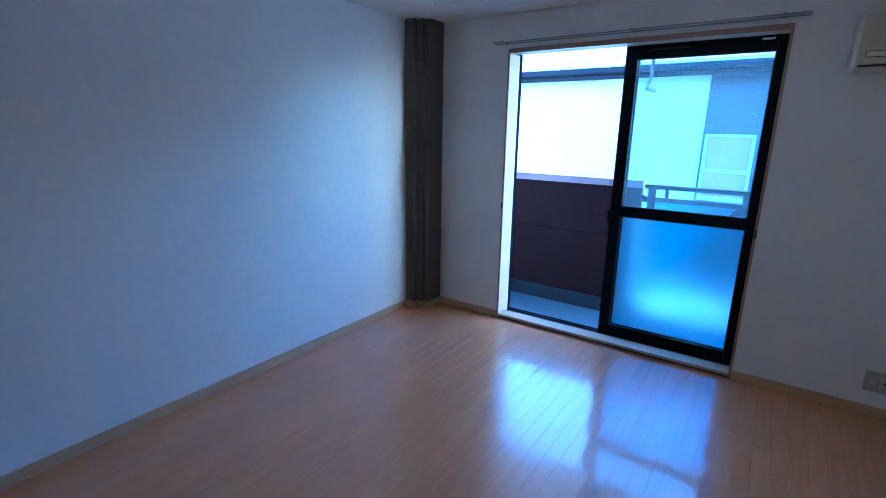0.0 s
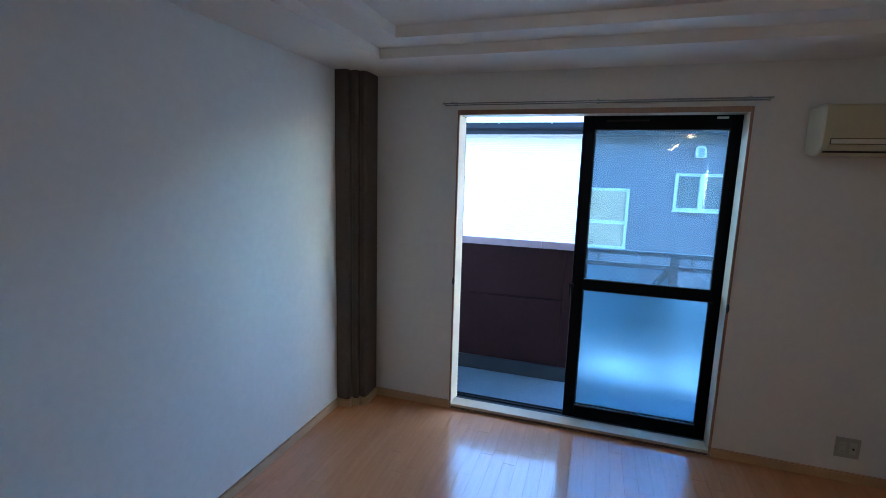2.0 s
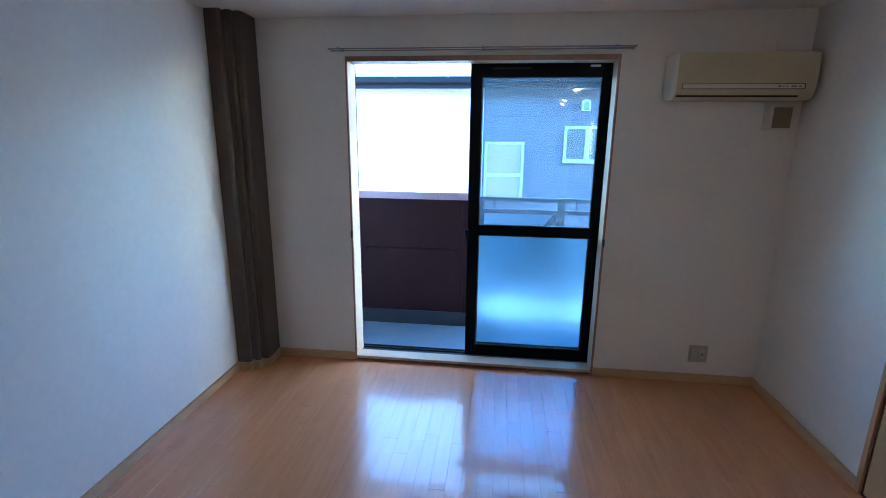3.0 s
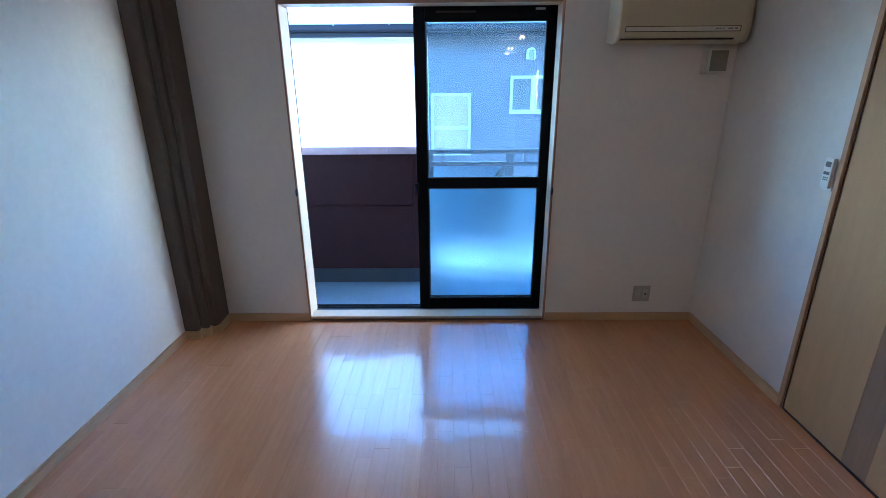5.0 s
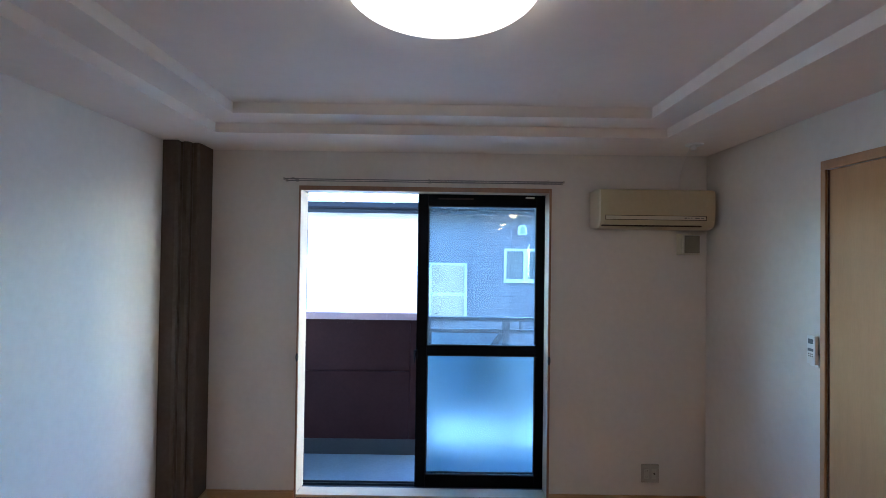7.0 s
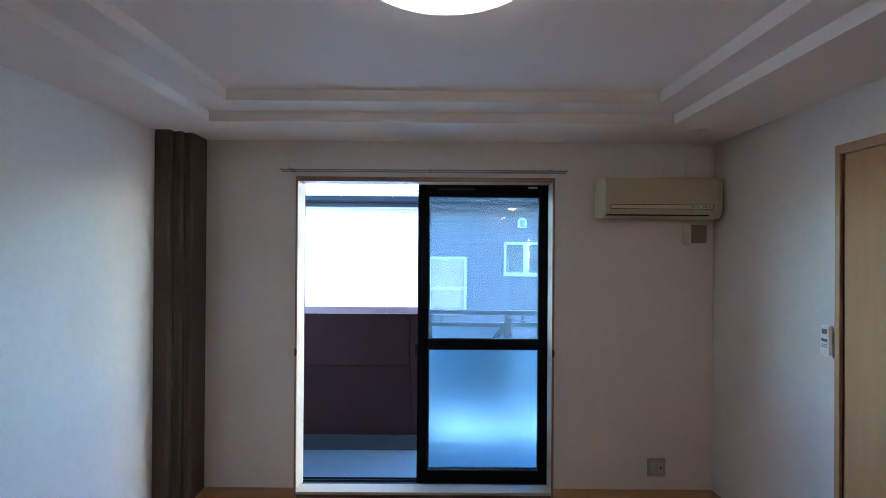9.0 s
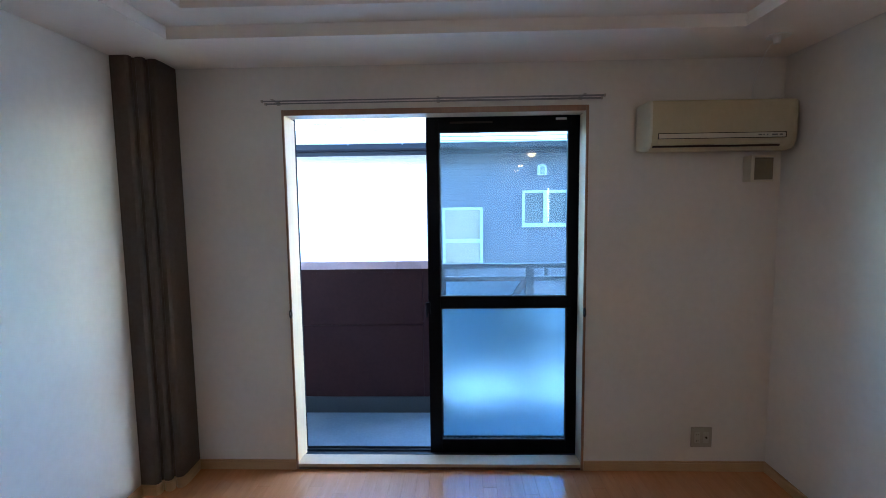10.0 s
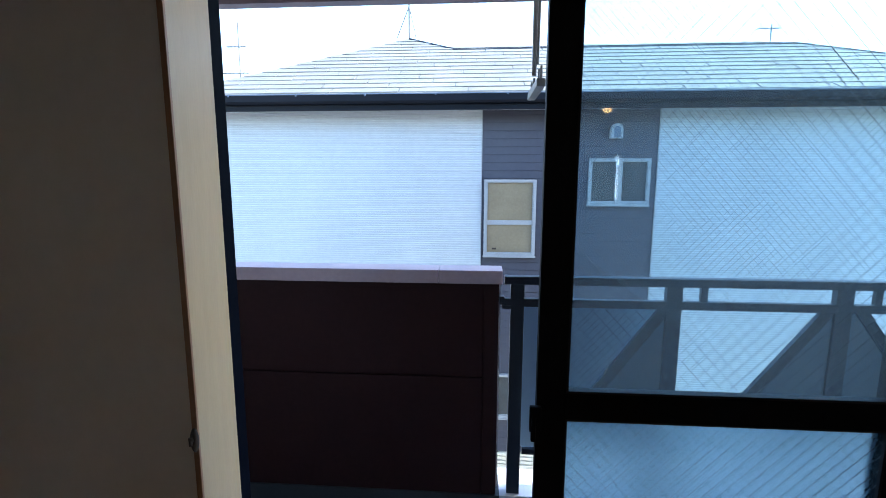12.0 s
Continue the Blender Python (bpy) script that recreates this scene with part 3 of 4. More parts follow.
def closet_door(y0, y1, x, band, label):
    d = structure(new("closet_door"), label)
    tagged(d, category="closet door", group="closet doors")
    bm = bmesh.new()
    b0, b1 = band
    for a, c in ((b1, y1), (y0, b0)):
        box(bm, x, x + 0.030, a, c, 0.009, DTOP - 0.002, 0.0015)
    part("door_panel", bm, M_DOOR, d)
    bm = bmesh.new()
    box(bm, x + 0.001, x + 0.029, b0 + 0.0005, b1 - 0.0005, 0.009, DTOP - 0.002, 0.001)
    part("door_band", bm, M_DOOR_BAND, d, "brown wood-grain vertical band")
    return d


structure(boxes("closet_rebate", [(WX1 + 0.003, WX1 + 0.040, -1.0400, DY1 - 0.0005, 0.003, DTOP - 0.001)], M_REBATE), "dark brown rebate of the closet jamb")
closet_door(-1.925, -1.0405, WX1 + 0.004, (-1.556, -1.425), "cream closet door with a brown vertical band, closed")
closet_door(-2.775, -1.935, WX1 + 0.004, (-2.42, -2.29), "cream closet door with a brown vertical band, closed")

# ---- ceiling lamp and ceiling hook ----
lamp = thing("ceiling_lamp", "round white ceiling lamp, lit, in the middle of the tray", "ceiling lamp")
LX, LY = 0.990, -1.915
bm = bmesh.new()
rings = []
for r, z in ((0.268, 2.529), (0.276, 2.520), (0.283, 2.495), (0.284, 2.468), (0.280, 2.455), (0.270, 2.447), (0.24, 2.442), (0.15, 2.439), (0.07, 2.438)):
    rings.append([bm.verts.new((LX + r * math.cos(a), LY + r * math.sin(a), z)) for a in (math.tau * i / 64 for i in range(64))])
for ra, rb in zip(rings, rings[1:]):
    for i in range(64):
        bm.faces.new((ra[i], rb[i], rb[(i + 1) % 64], ra[(i + 1) % 64]))
bm.faces.new(rings[-1][::-1])
bmesh.ops.recalc_face_normals(bm, faces=bm.faces)
part("lamp_shade", bm, M_LAMP, lamp, "glowing white acrylic shade", smooth=True)

hook = thing("ceiling_hook", "small white ceiling rosette with a hook", "hook")
bm = bmesh.new()
tube(bm, (2.56, -0.34, CEIL - 0.007), (2.56, -0.34, CEIL), 0.052, 28)
part("rosette", bm, M_WHITE, hook)
bm = bmesh.new()
tube(bm, (2.56, -0.33, CEIL - 0.034), (2.56, -0.33, CEIL - 0.007), 0.016, 16, 0.020)
part("hook_stub", bm, M_WHITE, hook)
bm = bmesh.new()
cord = [(2.545, -0.315, 2.385), (2.535, -0.28, 2.34), (2.530, -0.24, 2.27), (2.545, -0.18, 2.20), (2.58, -0.12, 2.153)]
for a, c in zip(cord, cord[1:]):
    tube(bm, a, c, 0.0013, 6)
part("cord", bm, M_WHITE, hook, "thin white cord hanging down to the air conditioner")


# ---- warm ceiling bulbs and entrance door in the hall ----
def hall_light(x, y):
    d = thing("hall_ceiling_light", "small warm dome light on the hall ceiling, lit", "ceiling light", "hall ceiling lights")
    bm = bmesh.new()
    tube(bm, (x, y, 2.432), (x, y, 2.440), 0.085, 24)
    part("light_base", bm, M_WHITE, d)
    bm = bmesh.new()
    bmesh.ops.create_uvsphere(bm, u_segments=20, v_segments=12, radius=0.065, matrix=Matrix.Translation((x, y, 2.431)) @ Matrix.Diagonal((1, 1, 0.75, 1)))
    bmesh.ops.delete(bm, geom=[v for v in bm.verts if v.co.z > 2.4312], context="VERTS")
    part("light_dome", bm, M_BULB, d, "glowing warm dome", smooth=True)


for x, y in ((2.245, -4.76), (2.35, -7.05), (2.47, -8.55)):
    hall_light(x, y)
partition = structure(boxes("hall_partition", [(2.795, 2.829, -6.31, -6.01, 0.0, 2.439)], M_PAPER), "narrow partition on the hall wall")
# glowing strip added so the window glass mirrors a bright upright line
slit = thing("reflected_slit", "tall narrow glowing strip in the hall, added for a bright upright line reflected in the glass", "window")
boxes("slit_strip", [(2.78, 2.794, -6.18, -6.12, 1.27, 1.95)], M_SLIT, slit)


# ---- the balcony ----
BF = -0.245
structure(boxes("balcony_floor", [(-1.55, 7.0, 0.25, 1.325, -0.40, BF)], M_BALCONY), "pale grey balcony sheet flooring")
structure(boxes("balcony_curb", [(0.790, 7.0, 1.325, 1.56, -0.55, -0.115), (-1.55, 0.790, 1.325, 1.46, -0.55, -0.10)], M_CURB), "dark slate waterproof balcony curb")
structure(boxes("balcony_curb_cap", [(0.790, 7.0, 1.328, 1.575, -0.1145, -0.100)], M_CURB_CAP), "pale metal cap on the balcony curb")
# the east end wall is unseen, added to keep low sun off the balcony floor
structure(boxes("balcony_wall_and_sun_block", [(-1.55, -1.42, 0.25, 1.30, BF, 2.489), (6.95, 7.0, 0.25, 1.32, BF, 2.489)], M_EXTERIOR), "balcony side wall, with an unseen east end wall added to block low sun")
structure(boxes("own_facade", [(-1.55, -0.95, 0.0, 0.25, -3.0, 2.72), (3.0, 7.0, 0.0, 0.25, -3.0, 2.72), (-0.95, 3.0, 0.05, 0.25, -3.0, -0.51)], M_EXTERIOR), "beige outer wall of the flat")
bm = bmesh.new()
for i in range(7):
    x = -1.55 + i * 1.2215
    box(bm, x, x + 1.2200, 0.25, 1.478, 2.490, 2.510)
structure(part("balcony_soffit", bm, M_SOFFIT), "beige boarded balcony soffit with open joints")
structure(boxes("balcony_soffit_lip", [(-1.55, 7.0, 1.480, 1.505, 2.458, 2.56), (-1.55, 7.0, 1.506, 1.60, 2.475, 2.56)], M_LIP), "dark edge and gutter of the soffit")
structure(boxes("balcony_eave", [(-1.55, 7.0, 0.25, 1.50, 2.561, 2.72)], M_EXTERIOR), "eave above the balcony")

# sunlit sliver on the parapet end, put in as a thin pale strip
structure(boxes("parapet_sunlit_edge", [(0.7685, 0.778, 1.388, 1.440, -0.09, 1.055)], M_CURB_CAP), "pale strip for the sunlit edge of the parapet end")
parapet = structure(new("balcony_parapet"), "maroon panelled balcony parapet with a mauve metal cap")
tagged(parapet, category="parapet")
P0, P1 = 1.334, 1.440
for a, c in ((-0.098, 0.558), (0.566, 1.040)):
    bm = bmesh.new()
    box(bm, -1.42, 0.690, P0, P0 + 0.015, a, c, 0.003)
    part("parapet_panel", bm, M_PARAPET, parapet)
bm = bmesh.new()
box(bm, 0.694, 0.768, P0 - 0.004, P0 + 0.015, -0.098, 1.040, 0.003)
part("corner_trim", bm, M_PARAPET, parapet)
boxes("parapet_core", [(-1.42, 0.766, P0 + 0.016, P1, -0.099, 1.055)], M_PARAPET, parapet)
bm = bmesh.new()
box(bm, -1.42, 0.768, P0 - 0.010, P0 - 0.001, 1.030, 1.060, 0.002)
part("cap_flashing", bm, M_PARAPET, parapet, "dark flashing under the cap")
for a, c in ((-1.42, 0.463), (0.465, 0.785)):
    bm = bmesh.new()
    box(bm, a, c, P0 - 0.020, P1 + 0.020, 1.061, 1.130, 0.006)
    part("parapet_cap", bm, M_CAP, parapet, "mauve metal cap piece")


def railing():
    r = thing("balcony_railing", "dark metal balcony railing with tinted acrylic panels", "railing")
    y0, y1 = 1.345, 1.385
    end = 6.95
    bm = bmesh.new()
    box(bm, 0.796, end, y0 - 0.006, y1 + 0.006, 1.056, 1.098, 0.006)
    part("top_rail", bm, M_RAIL, r)
    bm = bmesh.new()
    box(bm, 0.796, end, y0 + 0.004, y1 - 0.004, 0.940, 0.982, 0.004)
    part("second_rail", bm, M_RAIL, r)
    bm = bmesh.new()
    box(bm, 0.905, end, y0 + 0.006, y1 - 0.006, 0.130, 0.162, 0.003)
    part("bottom_rail", bm, M_RAIL, r)
    boxes("wall_bracket", [(0.772, 0.796, y0, y1, 0.952, 0.992), (0.786, 0.83, y0 - 0.004, y1 + 0.004, 0.930, 0.948)], M_RAIL, r)
    posts = [(0.828, 0.896), (1.592, 1.668), (2.385, 2.465), (3.18, 3.26), (3.98, 4.05), (4.77, 4.85), (5.56, 5.64), (6.35, 6.43)]
    for a, c in posts:
        bm = bmesh.new()
        box(bm, a, c, y0 + 0.002, y1 - 0.002, -0.099, 0.9455, 0.004)
        box(bm, a, c, y0 + 0.002, y1 - 0.002, 0.9780, 1.0575, 0.001)
        part("post", bm, M_RAIL, r)
    for x in (0.974, 1.758, 2.565, 3.36):
        bm = bmesh.new()
        box(bm, x, x + 0.032, y0 + 0.008, y1 - 0.008, 0.9780, 1.0575, 0.001)
        part("short_baluster", bm, M_RAIL, r)
    # slanting braces with sheet gussets beside the posts
    for xt, xb, z_t, z_b, edge in ((1.590, 1.150, 0.940, 0.32, 1.5915), (2.358, 1.900, 0.940, 0.32, 2.384), (2.514, 2.975, 0.945, 0.32, 2.466), (3.945, 3.48, 0.945, 0.32, 3.979)):
        s = 1 if xb < xt else -1
        bm = bmesh.new()
        prism(bm, [(xt - 0.032, z_t), (xt + 0.032, z_t), (xb + 0.032, z_b), (xb - 0.032, z_b)][::1], "y", y0 + 0.004, y1 - 0.010)
        part("brace", bm, M_RAIL, r)
        bm = bmesh.new()
        prism(bm, [(xt + 0.033 * s, z_t), (edge, z_t), (edge, z_b), (xb + 0.033 * s, z_b)], "y", y0 + 0.014, y0 + 0.018)
        part("gusset", bm, M_GUSSET, r, "grey sheet gusset")
    bm = bmesh.new()
    box(bm, 0.899, 1.588, 1.372, 1.376, 0.163, 0.945)
    p = part("rail_panel", bm, M_PANEL, r, "smoky acrylic panel")
    p.visible_shadow = False
    return r


railing()

# laundry pole holder hanging from the soffit
holder = thing("laundry_pole_holder", "pale metal laundry pole holder hanging from the balcony soffit", "laundry pole holder")
bm = bmesh.new()
box(bm, 0.835, 0.885, 0.76, 0.84, 2.476, 2.489, 0.002)
part("holder_base", bm, M_HOLDER, holder)
bm = bmesh.new()
tube(bm, (0.852, 0.80, 2.476), (0.852, 0.80, 1.95), 0.009)
tube(bm, (0.868, 0.82, 2.476), (0.862, 0.80, 1.99), 0.007)
part("holder_rod", bm, M_HOLDER, holder)
bm = bmesh.new()
box(bm, 0.846, 0.876, 0.66, 0.96, 1.888, 1.915, 0.005)
part("holder_arm", bm, M_HOLDER, holder)
for y in (0.67, 0.72, 0.87, 0.95):
    bm = bmesh.new()
    tube(bm, (0.861, y, 1.914), (0.861, y, 1.955), 0.005)
    part("holder_prong", bm, M_HOLDER, holder)


# ---- ground ----
bm = bmesh.new()
n = 24
grid = [[bm.verts.new((-400 + 800 * i / n, -400 + 800 * j / n, -3.0)) for j in range(n + 1)] for i in range(n + 1)]
for i in range(n):
    for j in range(n):
        bm.faces.new((grid[i][j], grid[i + 1][j], grid[i + 1][j + 1], grid[i][j + 1]))
structure(part("ground", bm, M_GROUND), "pale concrete ground between the houses")


# ---- the neighbouring house ----
house = thing("neighbour_house", "two-storey house with white and charcoal siding and grey slate roof", "house")
HX0, HX1, SX0, SX1 = -3.35, 8.17, 0.709, 3.05
ZT = 2.515


def ribbed(x0, x1):
    """White siding with fine horizontal ribs."""
    bm = bmesh.new()
    step = 0.032
    z, prev = -2.49, None
    while z < ZT - 0.001:
        zs = ((z, 0.008), (z + 0.003, 0.0), (z + step - 0.009, 0.0), (z + step - 0.006, 0.008))
        for zz, d in zs:
            zz = min(zz, ZT)
            row = (bm.verts.new((x0, FY + d, zz)), bm.verts.new((x1, FY + d, zz)))
            if prev:
                bm.faces.new((prev[0], prev[1], row[1], row[0]))
            prev = row
        z += step
    return part("wall", bm, M_WHITE_SIDING, house, "white finely ribbed siding")


ribbed(HX0, SX0 - 0.012)
ribbed(SX1 + 0.012, HX1)
boxes("wall_core", [(HX0, HX1, FY + 0.03, 9.3, -2.49, ZT)], M_WHITE_SIDING, house)
boxes("corner_bead", [(SX0 - 0.012, SX0, FY - 0.006, FY + 0.02, -2.49, ZT), (SX1, SX1 + 0.012, FY - 0.006, FY + 0.02, -2.49, ZT)], M_SASH_SILVER, house, "pale siding joint bead")
boxes("foundation", [(HX0 + 0.02, HX1 - 0.02, FY + 0.028, 9.2, -3.0, -2.491)], M_GROUND, house, "pale concrete foundation")
for k in range(6):
    z = -2.56 - k * 0.065
    boxes("foundation_slat", [(SX0 + 0.05, SX1 - 0.05, FY - 0.004, FY + 0.027, z, z + 0.045)], M_SLAT, house, "pale beige foundation slat")
dark_wall = boxes("dark_wall", [(SX0, SX1, FY + 0.014, FY + 0.029, -2.49, ZT)], M_DARK_SIDING, house, "charcoal lap siding")


def house_window(x0, x1, z0, z1, sashes, mat, label):
    w = new("house_window")
    w.parent = house
    tagged(w, label=label)
    f = 0.036
    for nm, r in (("frame_side", (x0, x0 + f, z0, z1)), ("frame_side", (x1 - f, x1, z0, z1)), ("frame_top", (x0 + f, x1 - f, z1 - f, z1)), ("frame_bottom", (x0 + f, x1 - f, z0, z0 + f))):
        boxes(nm, [(r[0], r[1], FY - 0.035, FY + 0.013, r[2], r[3])], M_SASH_SILVER, w)
    boxes("window_sill", [(x0 - 0.01, x1 + 0.01, FY - 0.05, FY - 0.0, z0 - 0.022, z0 - 0.001)], M_SASH_SILVER, w)
    if sashes == "upright":
        zm = z0 + (z1 - z0) * 0.44
        boxes("meeting_rail", [(x0 + f, x1 - f, FY - 0.025, FY + 0.010, zm - 0.02, zm + 0.02)], M_SASH_SILVER, w)
        panes = ((x0 + f, x1 - f, z0 + f, zm - 0.02, 0.0), (x0 + f, x1 - f, zm + 0.02, z1 - f, 0.0))
    else:
        xm = (x0 + x1) / 2
        boxes("meeting_stile", [(xm - 0.03, xm + 0.03, FY - 0.028, FY + 0.010, z0 + f, z1 - f)], M_SASH_SILVER, w)
        panes = ((x0 + f, xm - 0.03, z0 + f, z1 - f, 0.0), (xm + 0.03, x1 - f, z0 + f, z1 - f, 0.0))
    for a, c, lo, hi, d in panes:
        boxes("pane", [(a, c, FY - 0.004, FY + 0.004, lo, hi)], mat, w)
        bm = bmesh.new()
        for q in ((a, a + 0.013, lo, hi), (c - 0.013, c, lo, hi), (a + 0.013, c - 0.013, lo, lo + 0.013), (a + 0.013, c - 0.013, hi - 0.013, hi)):
            box(bm, q[0], q[1], FY - 0.018, FY - 0.005, q[2], q[3])
        part("sash_frame", bm, M_SASH_SILVER, w)
    return w


w1 = house_window(0.742, 1.456, 0.50, 1.562, "upright", M_BLIND, "silver-framed upright window with beige frosted panes")
bm = bmesh.new()
box(bm, 0.86, 0.92, FY - 0.03, FY - 0.019, 0.588, 0.612, 0.003)
part("window_latch", bm, M_SLOT, w1)
house_window(2.149, 2.964, 1.225, 1.846, "sliding", M_DARK_PANE, "silver-framed sliding window with dark panes")
house_window(0.93, 1.53, -1.94, -1.26, "sliding", M_DARK_PANE, "silver-framed lower storey window with dark panes")

# round-topped vent hood
vent = new("vent_hood")
vent.parent = house
tagged(vent, label="pale metal round-topped vent hood")
bm = bmesh.new()
cx, cz, w = 2.482, 2.20, 0.078
arch = [(cx - w, 2.108), (cx + w, 2.108)] + [(cx + w * math.cos(a), cz + 0.02 + w * math.sin(a)) for a in (math.pi * i / 12 for i in range(13))]
prism(bm, arch, "y", FY - 0.085, FY + 0.012)
part("hood", bm, M_SASH_SILVER, vent)
bm = bmesh.new()
arch = [(cx - w * 0.55, 2.118), (cx + w * 0.55, 2.118)] + [(cx + w * 0.55 * math.cos(a), cz + 0.02 + w * 0.55 * math.sin(a)) for a in (math.pi * i / 12 for i in range(13))]
prism(bm, arch, "y", FY - 0.093, FY - 0.0855)
part("hood_face", bm, M_GUTTER, vent, "blue-grey recessed face")

# eave: soffit, fascia, gutter
EY, EZ = 5.20, 2.606
boxes("eave_soffit", [(-3.76, 8.60, EY + 0.05, FY + 0.03, 2.516, 2.535)], M_SOFFIT, house, "pale eave soffit")
# pale strip built in place of a bright line reflected in the window glass
boxes("reflected_line", [(SX0, 2.60, FY - 0.02, FY - 0.001, 2.490, 2.512)], M_SASH_SILVER, house, "pale strip at the wall top in place of a line reflected in the window glass")
boxes("fascia", [(-3.76, 8.60, EY + 0.02, EY + 0.05, 2.446, 2.560)], M_FASCIA, house, "dark fascia board")
bm = bmesh.new()
gutter = [(EY - 0.08, 2.640), (EY - 0.073, 2.550), (EY - 0.050, 2.522), (EY + 0.0, 2.516), (EY + 0.019, 2.530), (EY + 0.019, 2.600), (EY + 0.012, 2.600), (EY + 0.010, 2.540), (EY - 0.045, 2.532), (EY - 0.066, 2.556), (EY - 0.073, 2.640)]
prism(bm, gutter, "x", -3.80, 8.64)
part("gutter", bm, M_FASCIA, house, "dark rain gutter")
bm = bmesh.new()
box(bm, -3.80, 8.64, EY - 0.086, EY - 0.072, 2.628, 2.642, 0.002)
box(bm, -3.80, 8.64, EY + 0.001, EY + 0.0195, 2.520, 2.528, 0.0)
part("gutter_bead", bm, M_GUTTER, house, "paler rolled edge of the gutter")
bm = bmesh.new()
for i in range(14):
    x = -3.5 + i * 0.9
    box(bm, x, x + 0.02, EY - 0.09, EY - 0.07, 2.612, 2.641)
part("gutter_brackets", bm, M_GUTTER, house, kind="stuff")

# roof surface and slates
PITCH = 0.55
HIP_L, PEAK, VALLEY, RIDGE_R, HIP_R = (-3.76, 5.2), (-0.59, 7.76), (0.23, 7.13), (5.57, 7.13), (8.60, 5.2)


def roof_z(y, up=0.0):
    return EZ + PITCH * (y - EY) + up


roof = new("roof")
roof.parent = house
tagged(roof, label="grey slate hip roof")
bm = bmesh.new()
front = [bm.verts.new((x, y, roof_z(y) - 0.012)) for x, y in (HIP_L, HIP_R, RIDGE_R, VALLEY, PEAK)]
bm.faces.new(front)
backs = [bm.verts.new(p) for p in ((-3.76, 10.3, EZ), (8.60, 9.1, EZ))]
bm.faces.new((front[0], front[4], backs[0]))
bm.faces.new((front[1], backs[1], front[2]))
bm.faces.new((front[2], backs[1], backs[0], front[4], front[3]))
part("roof_deck", bm, M_ROOF, roof)


def hip_limits(y):
    """The x range of the front slope at a distance y."""
    lo = HIP_L[0] + (PEAK[0] - HIP_L[0]) * (y - HIP_L[1]) / (PEAK[1] - HIP_L[1])
    if y <= VALLEY[1]:
        hi = HIP_R[0] + (RIDGE_R[0] - HIP_R[0]) * (y - HIP_R[1]) / (RIDGE_R[1] - HIP_R[1])
    else:
        hi = VALLEY[0] + (PEAK[0] - VALLEY[0]) * (y - VALLEY[1]) / (PEAK[1] - VALLEY[1])
    return lo, hi


def ridge_cap(a, c, name, mat=None, size=1.0):
    bm = bmesh.new()
    a, c = Vector(a), Vector(c)
    side = Vector((0, 0.05 * size, 0))
    up = Vector((0, 0, 0.020 * size))
    vs = [bm.verts.new(p) for p in (a - side - up, a + up, a + side - up, c - side - up, c + up, c + side - up)]
    bm.faces.new((vs[0], vs[3], vs[4], vs[1]))
    bm.faces.new((vs[1], vs[4], vs[5], vs[2]))
    bm.faces.new((vs[0], vs[1], vs[2]))
    bm.faces.new((vs[3], vs[5], vs[4]))
    bmesh.ops.recalc_face_normals(bm, faces=bm.faces)
    part(name, bm, mat or M_FASCIA, roof, "dark metal ridge capping" if mat is None else "slate-grey hip capping")


ridge_cap((HIP_L[0], HIP_L[1], roof_z(HIP_L[1])), (PEAK[0], PEAK[1], roof_z(PEAK[1])), "hip_cap", M_ROOF, 0.6)
ridge_cap((PEAK[0], PEAK[1], roof_z(PEAK[1])), (VALLEY[0], VALLEY[1], roof_z(VALLEY[1])), "hip_cap")
ridge_cap((VALLEY[0], VALLEY[1], roof_z(VALLEY[1])), (RIDGE_R[0], RIDGE_R[1], roof_z(RIDGE_R[1])), "ridge_cap")
ridge_cap((RIDGE_R[0], RIDGE_R[1], roof_z(RIDGE_R[1])), (HIP_R[0], HIP_R[1], roof_z(HIP_R[1])), "hip_cap")


# ---- aerials on the roof ----
def aerial(name, x, y, z, h, arms, label):
    a = thing(name, label, "aerial")
    bm = bmesh.new()
    tube(bm, (x, y, z), (x, y, z + h), 0.018, 8)
    part("mast", bm, M_METAL, a)
    if arms == "stays":
        for dx in (-0.22, 0.12):
            bm = bmesh.new()
            tube(bm, (x + dx, y, z + 0.02), (x, y, z + 0.55), 0.009, 6)
            part("stay", bm, M_METAL, a)
    else:
        for k, (dz, w) in enumerate(arms):
            bm = bmesh.new()
            tube(bm, (x - w, y, z + dz), (x + w * 0.6, y, z + dz), 0.014, 6)
            part("arm", bm, M_METAL, a)
            bm = bmesh.new()
            for i in range(7):
                xx = x - w + i * (w * 1.6 / 6)
                tube(bm, (xx, y - 0.12, z + dz), (xx, y + 0.12, z + dz), 0.008, 5)
            part("elements", bm, M_METAL, a, kind="stuff")


aerial("roof_aerial", PEAK[0], PEAK[1], roof_z(PEAK[1]), 1.7, "stays", "thin metal aerial mast with stays on the roof peak")
aerial("aerial_pole", -5.05, 10.4, -3.0, 8.2, ((7.05, 0.42), (7.65, 0.3)), "tall metal pole with a television aerial behind the house")
aerial("aerial_pole", 7.45, 11.2, -3.0, 8.15, ((8.05, 0.3),), "tall metal pole with a television aerial behind the house")

# ---- pieces: siding boards, slates, floor strips ----
SIDING = 0.107


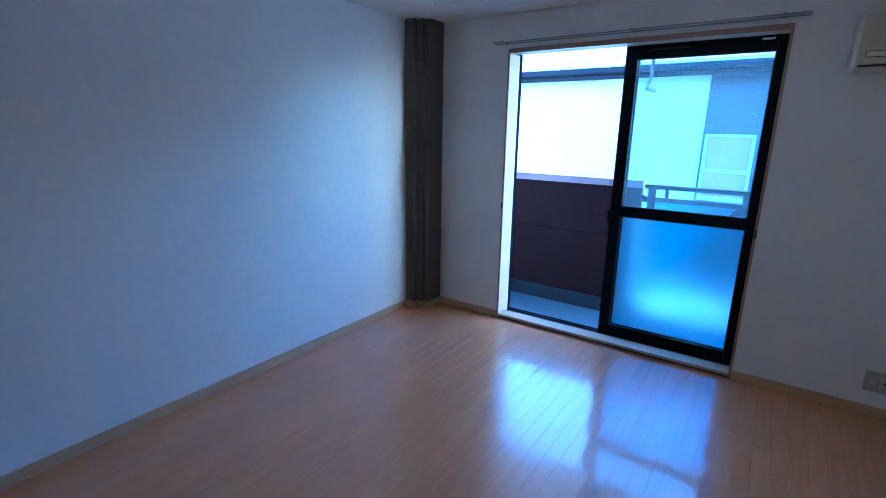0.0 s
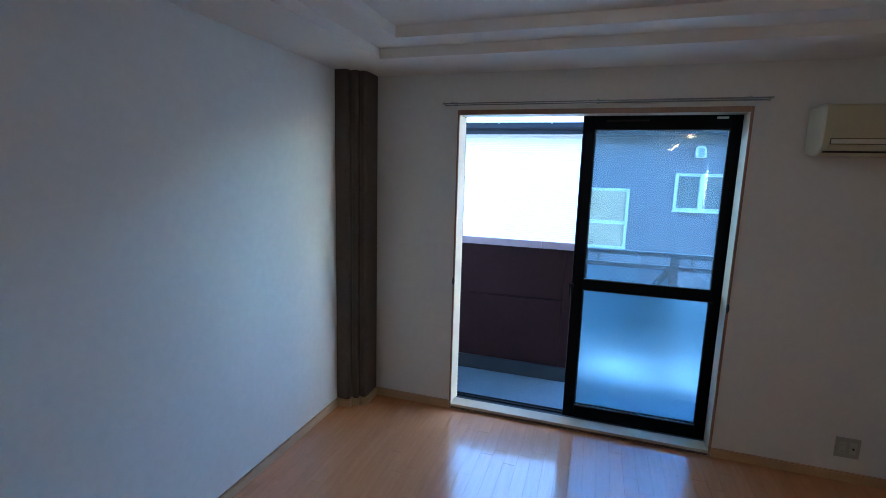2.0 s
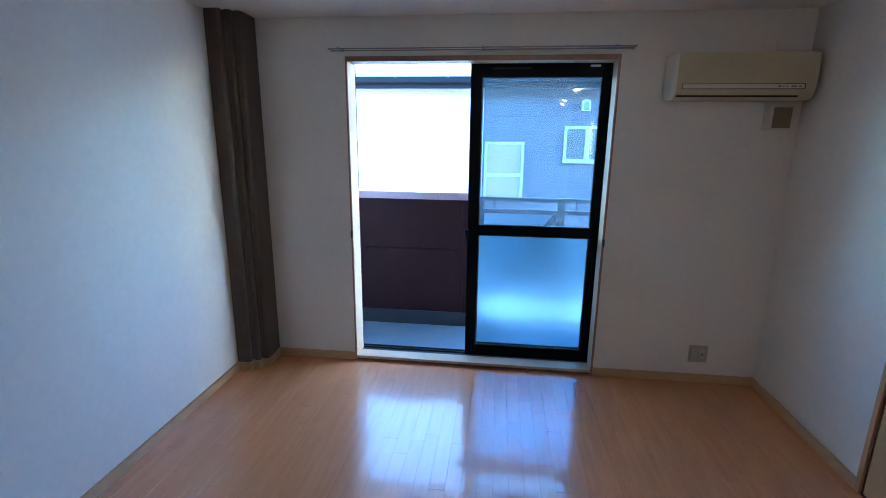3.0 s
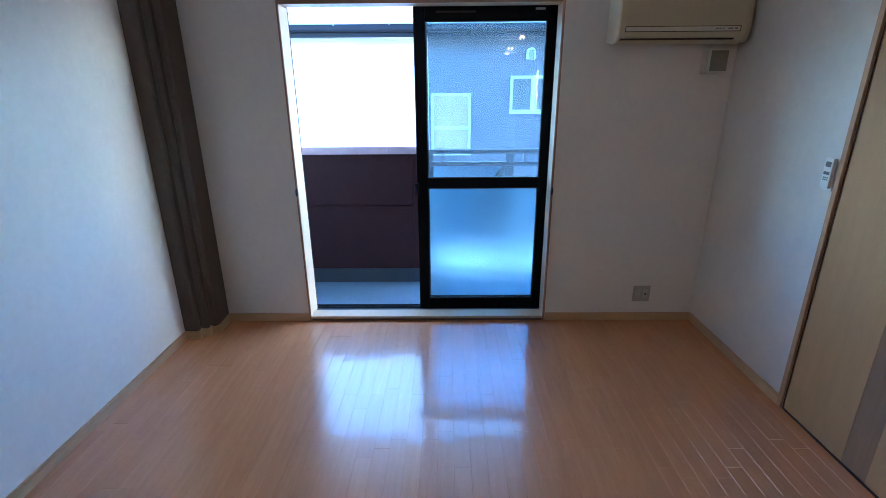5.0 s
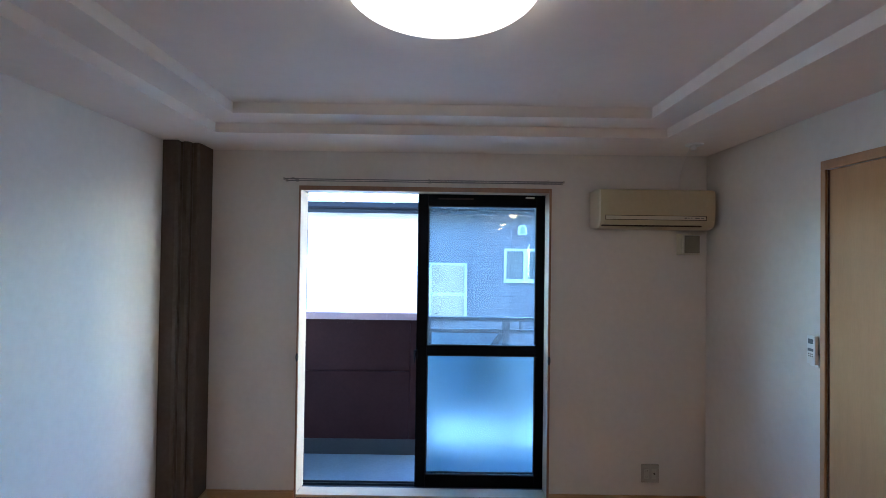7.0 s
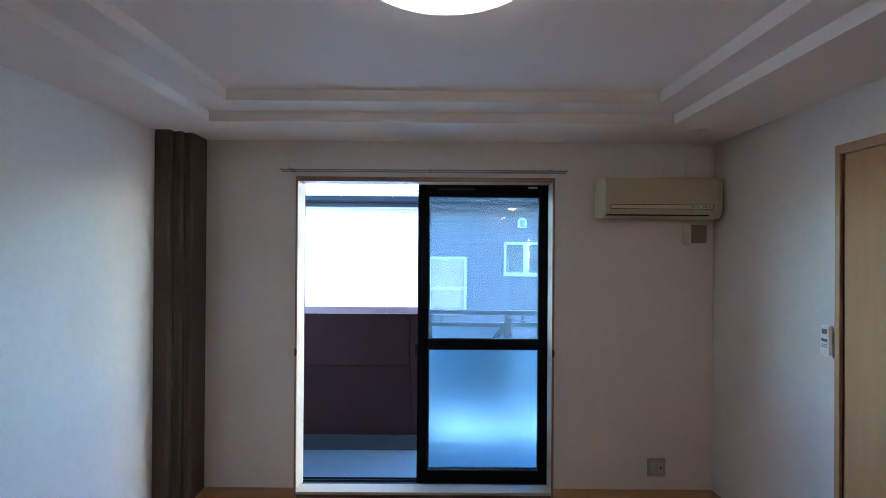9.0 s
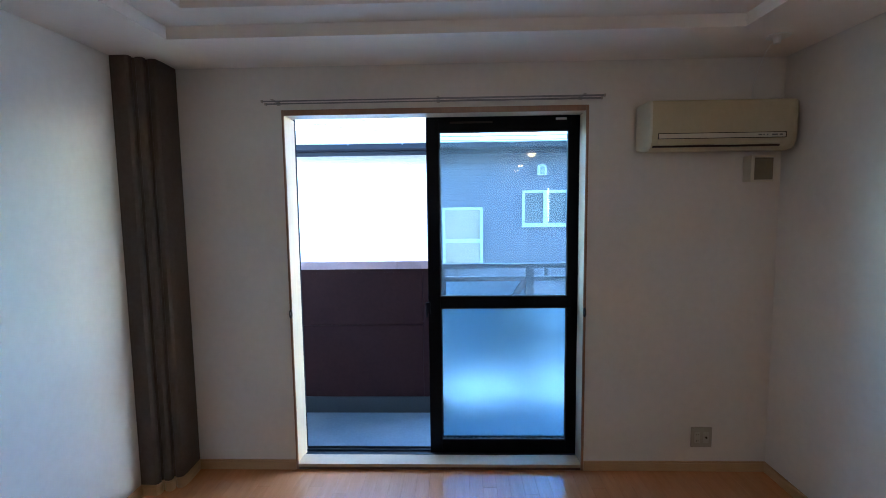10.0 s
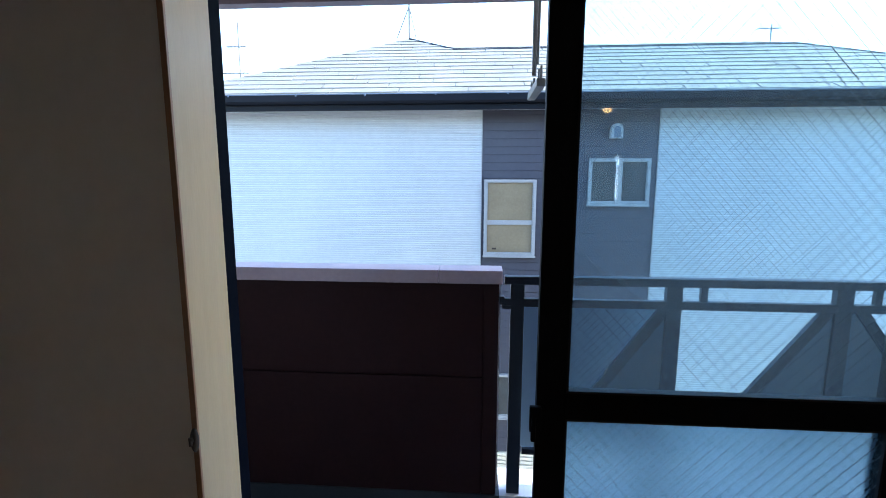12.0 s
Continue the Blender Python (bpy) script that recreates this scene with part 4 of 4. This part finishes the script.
def siding_boards():
    me = bpy.data.meshes.new("siding_board")
    bm = bmesh.new()
    prism(bm, [(0.003, 0.004), (0.005, 0.0), (0.010, SIDING - 0.006), (0.0125, SIDING - 0.001), (0.0135, 0.004)], "x", 0.0, SX1 - SX0)
    bm.to_mesh(me)
    bm.free()
    me.materials.append(M_DARK_SIDING)
    z = -2.49
    while z + SIDING < ZT + 0.02:
        ob = new("siding_board", me)
        ob.location = (SX0, FY, z)
        ob.parent = dark_wall
        z += SIDING


siding_boards()


def slates():
    rng = random.Random(5)
    wide, course = 0.91, 0.16
    y, k = EY - 0.02, 0
    while y < PEAK[1] - 0.05:
        y2 = min(y + course, PEAK[1])
        lo_a, hi_a = hip_limits(max(y, EY))
        lo_b, hi_b = hip_limits(y2)
        if y <= VALLEY[1] < y2:
            hi_b = hip_limits(VALLEY[1])[1] if y2 - VALLEY[1] < 0.08 else hi_b
        x = lo_a - wide + (k % 2) * wide / 2 + rng.uniform(0, 0.1)
        while x < hi_a:
            a0, a1 = max(x + 0.007, lo_a), min(x + wide - 0.007, hi_a)
            b0, b1 = max(x + 0.007, lo_b), min(x + wide - 0.007, hi_b)
            if a1 - a0 > 0.03:
                b0, b1 = min(b0, b1), max(b0, b1)
                if b1 - b0 < 0.02:
                    b0, b1 = (lo_b - 0.01, lo_b) if x < 0 else (hi_b, hi_b + 0.01)
                bm = bmesh.new()
                t = 0.009
                lift = rng.uniform(0, 0.003)
                top = [bm.verts.new(p) for p in ((a0, y, roof_z(y, t + 0.004 + lift)), (a1, y, roof_z(y, t + 0.004 + lift)), (b1, y2, roof_z(y2, 0.002)), (b0, y2, roof_z(y2, 0.002)))]
                low = [bm.verts.new(v.co - Vector((0, 0, t))) for v in top]
                bm.faces.new(top)
                for i in range(4):
                    bm.faces.new((low[i], low[(i + 1) % 4], top[(i + 1) % 4], top[i]))
                me = bpy.data.meshes.new("slate")
                bm.to_mesh(me)
                bm.free()
                me.materials.append(M_ROOF)
                new("slate", me).parent = roof
            x += wide
        y, k = y2, k + 1


slates()


def floor_strips():
    """Glossy laminate strips with eased edges, staggered end joints."""
    rng = random.Random(3)
    pitch, full = 0.07735, 0.484
    meshes = {}

    def strip(length):
        key = round(length, 3)
        if key not in meshes:
            e, w = 0.0007, pitch
            bm = bmesh.new()
            o = [bm.verts.new(p) for p in ((0, 0, -0.0009), (w, 0, -0.0009), (w, key, -0.0009), (0, key, -0.0009))]
            i = [bm.verts.new(p) for p in ((e, e, 0), (w - e, e, 0), (w - e, key - e, 0), (e, key - e, 0))]
            bm.faces.new(i)
            for k in range(4):
                bm.faces.new((o[k], o[(k + 1) % 4], i[(k + 1) % 4], i[k]))
            me = bpy.data.meshes.new("floor_strip")
            bm.to_mesh(me)
            bm.free()
            me.materials.append(M_FLOOR)
            meshes[key] = me
        return meshes[key]

    rest = bmesh.new()
    x, n = WX0, 0
    while x < WX1 - 0.01:
        y = -0.004
        first = full * (rng.randrange(1, 9) / 8)
        length = first
        while y > -9.2:
            length = min(length, y + 9.2)
            if length > 0.01:
                me = strip(length)
                if y > -2.75:
                    ob = new("floor_strip", me)
                    ob.location = (x, y - length, 0)
                    ob.rotation_euler = (rng.uniform(-0.0012, 0.0012), rng.uniform(-0.0016, 0.0016), 0)
                    ob.parent = floor
                else:
                    k0 = len(rest.verts)
                    rest.from_mesh(me)
                    rest.verts.ensure_lookup_table()
                    for v in rest.verts[k0:]:
                        v.co += Vector((x, y - length, 0))
            y -= length
            length = full
        x += pitch
    part("floor_strips", rest, M_FLOOR, floor, kind="stuff")


floor_strips()
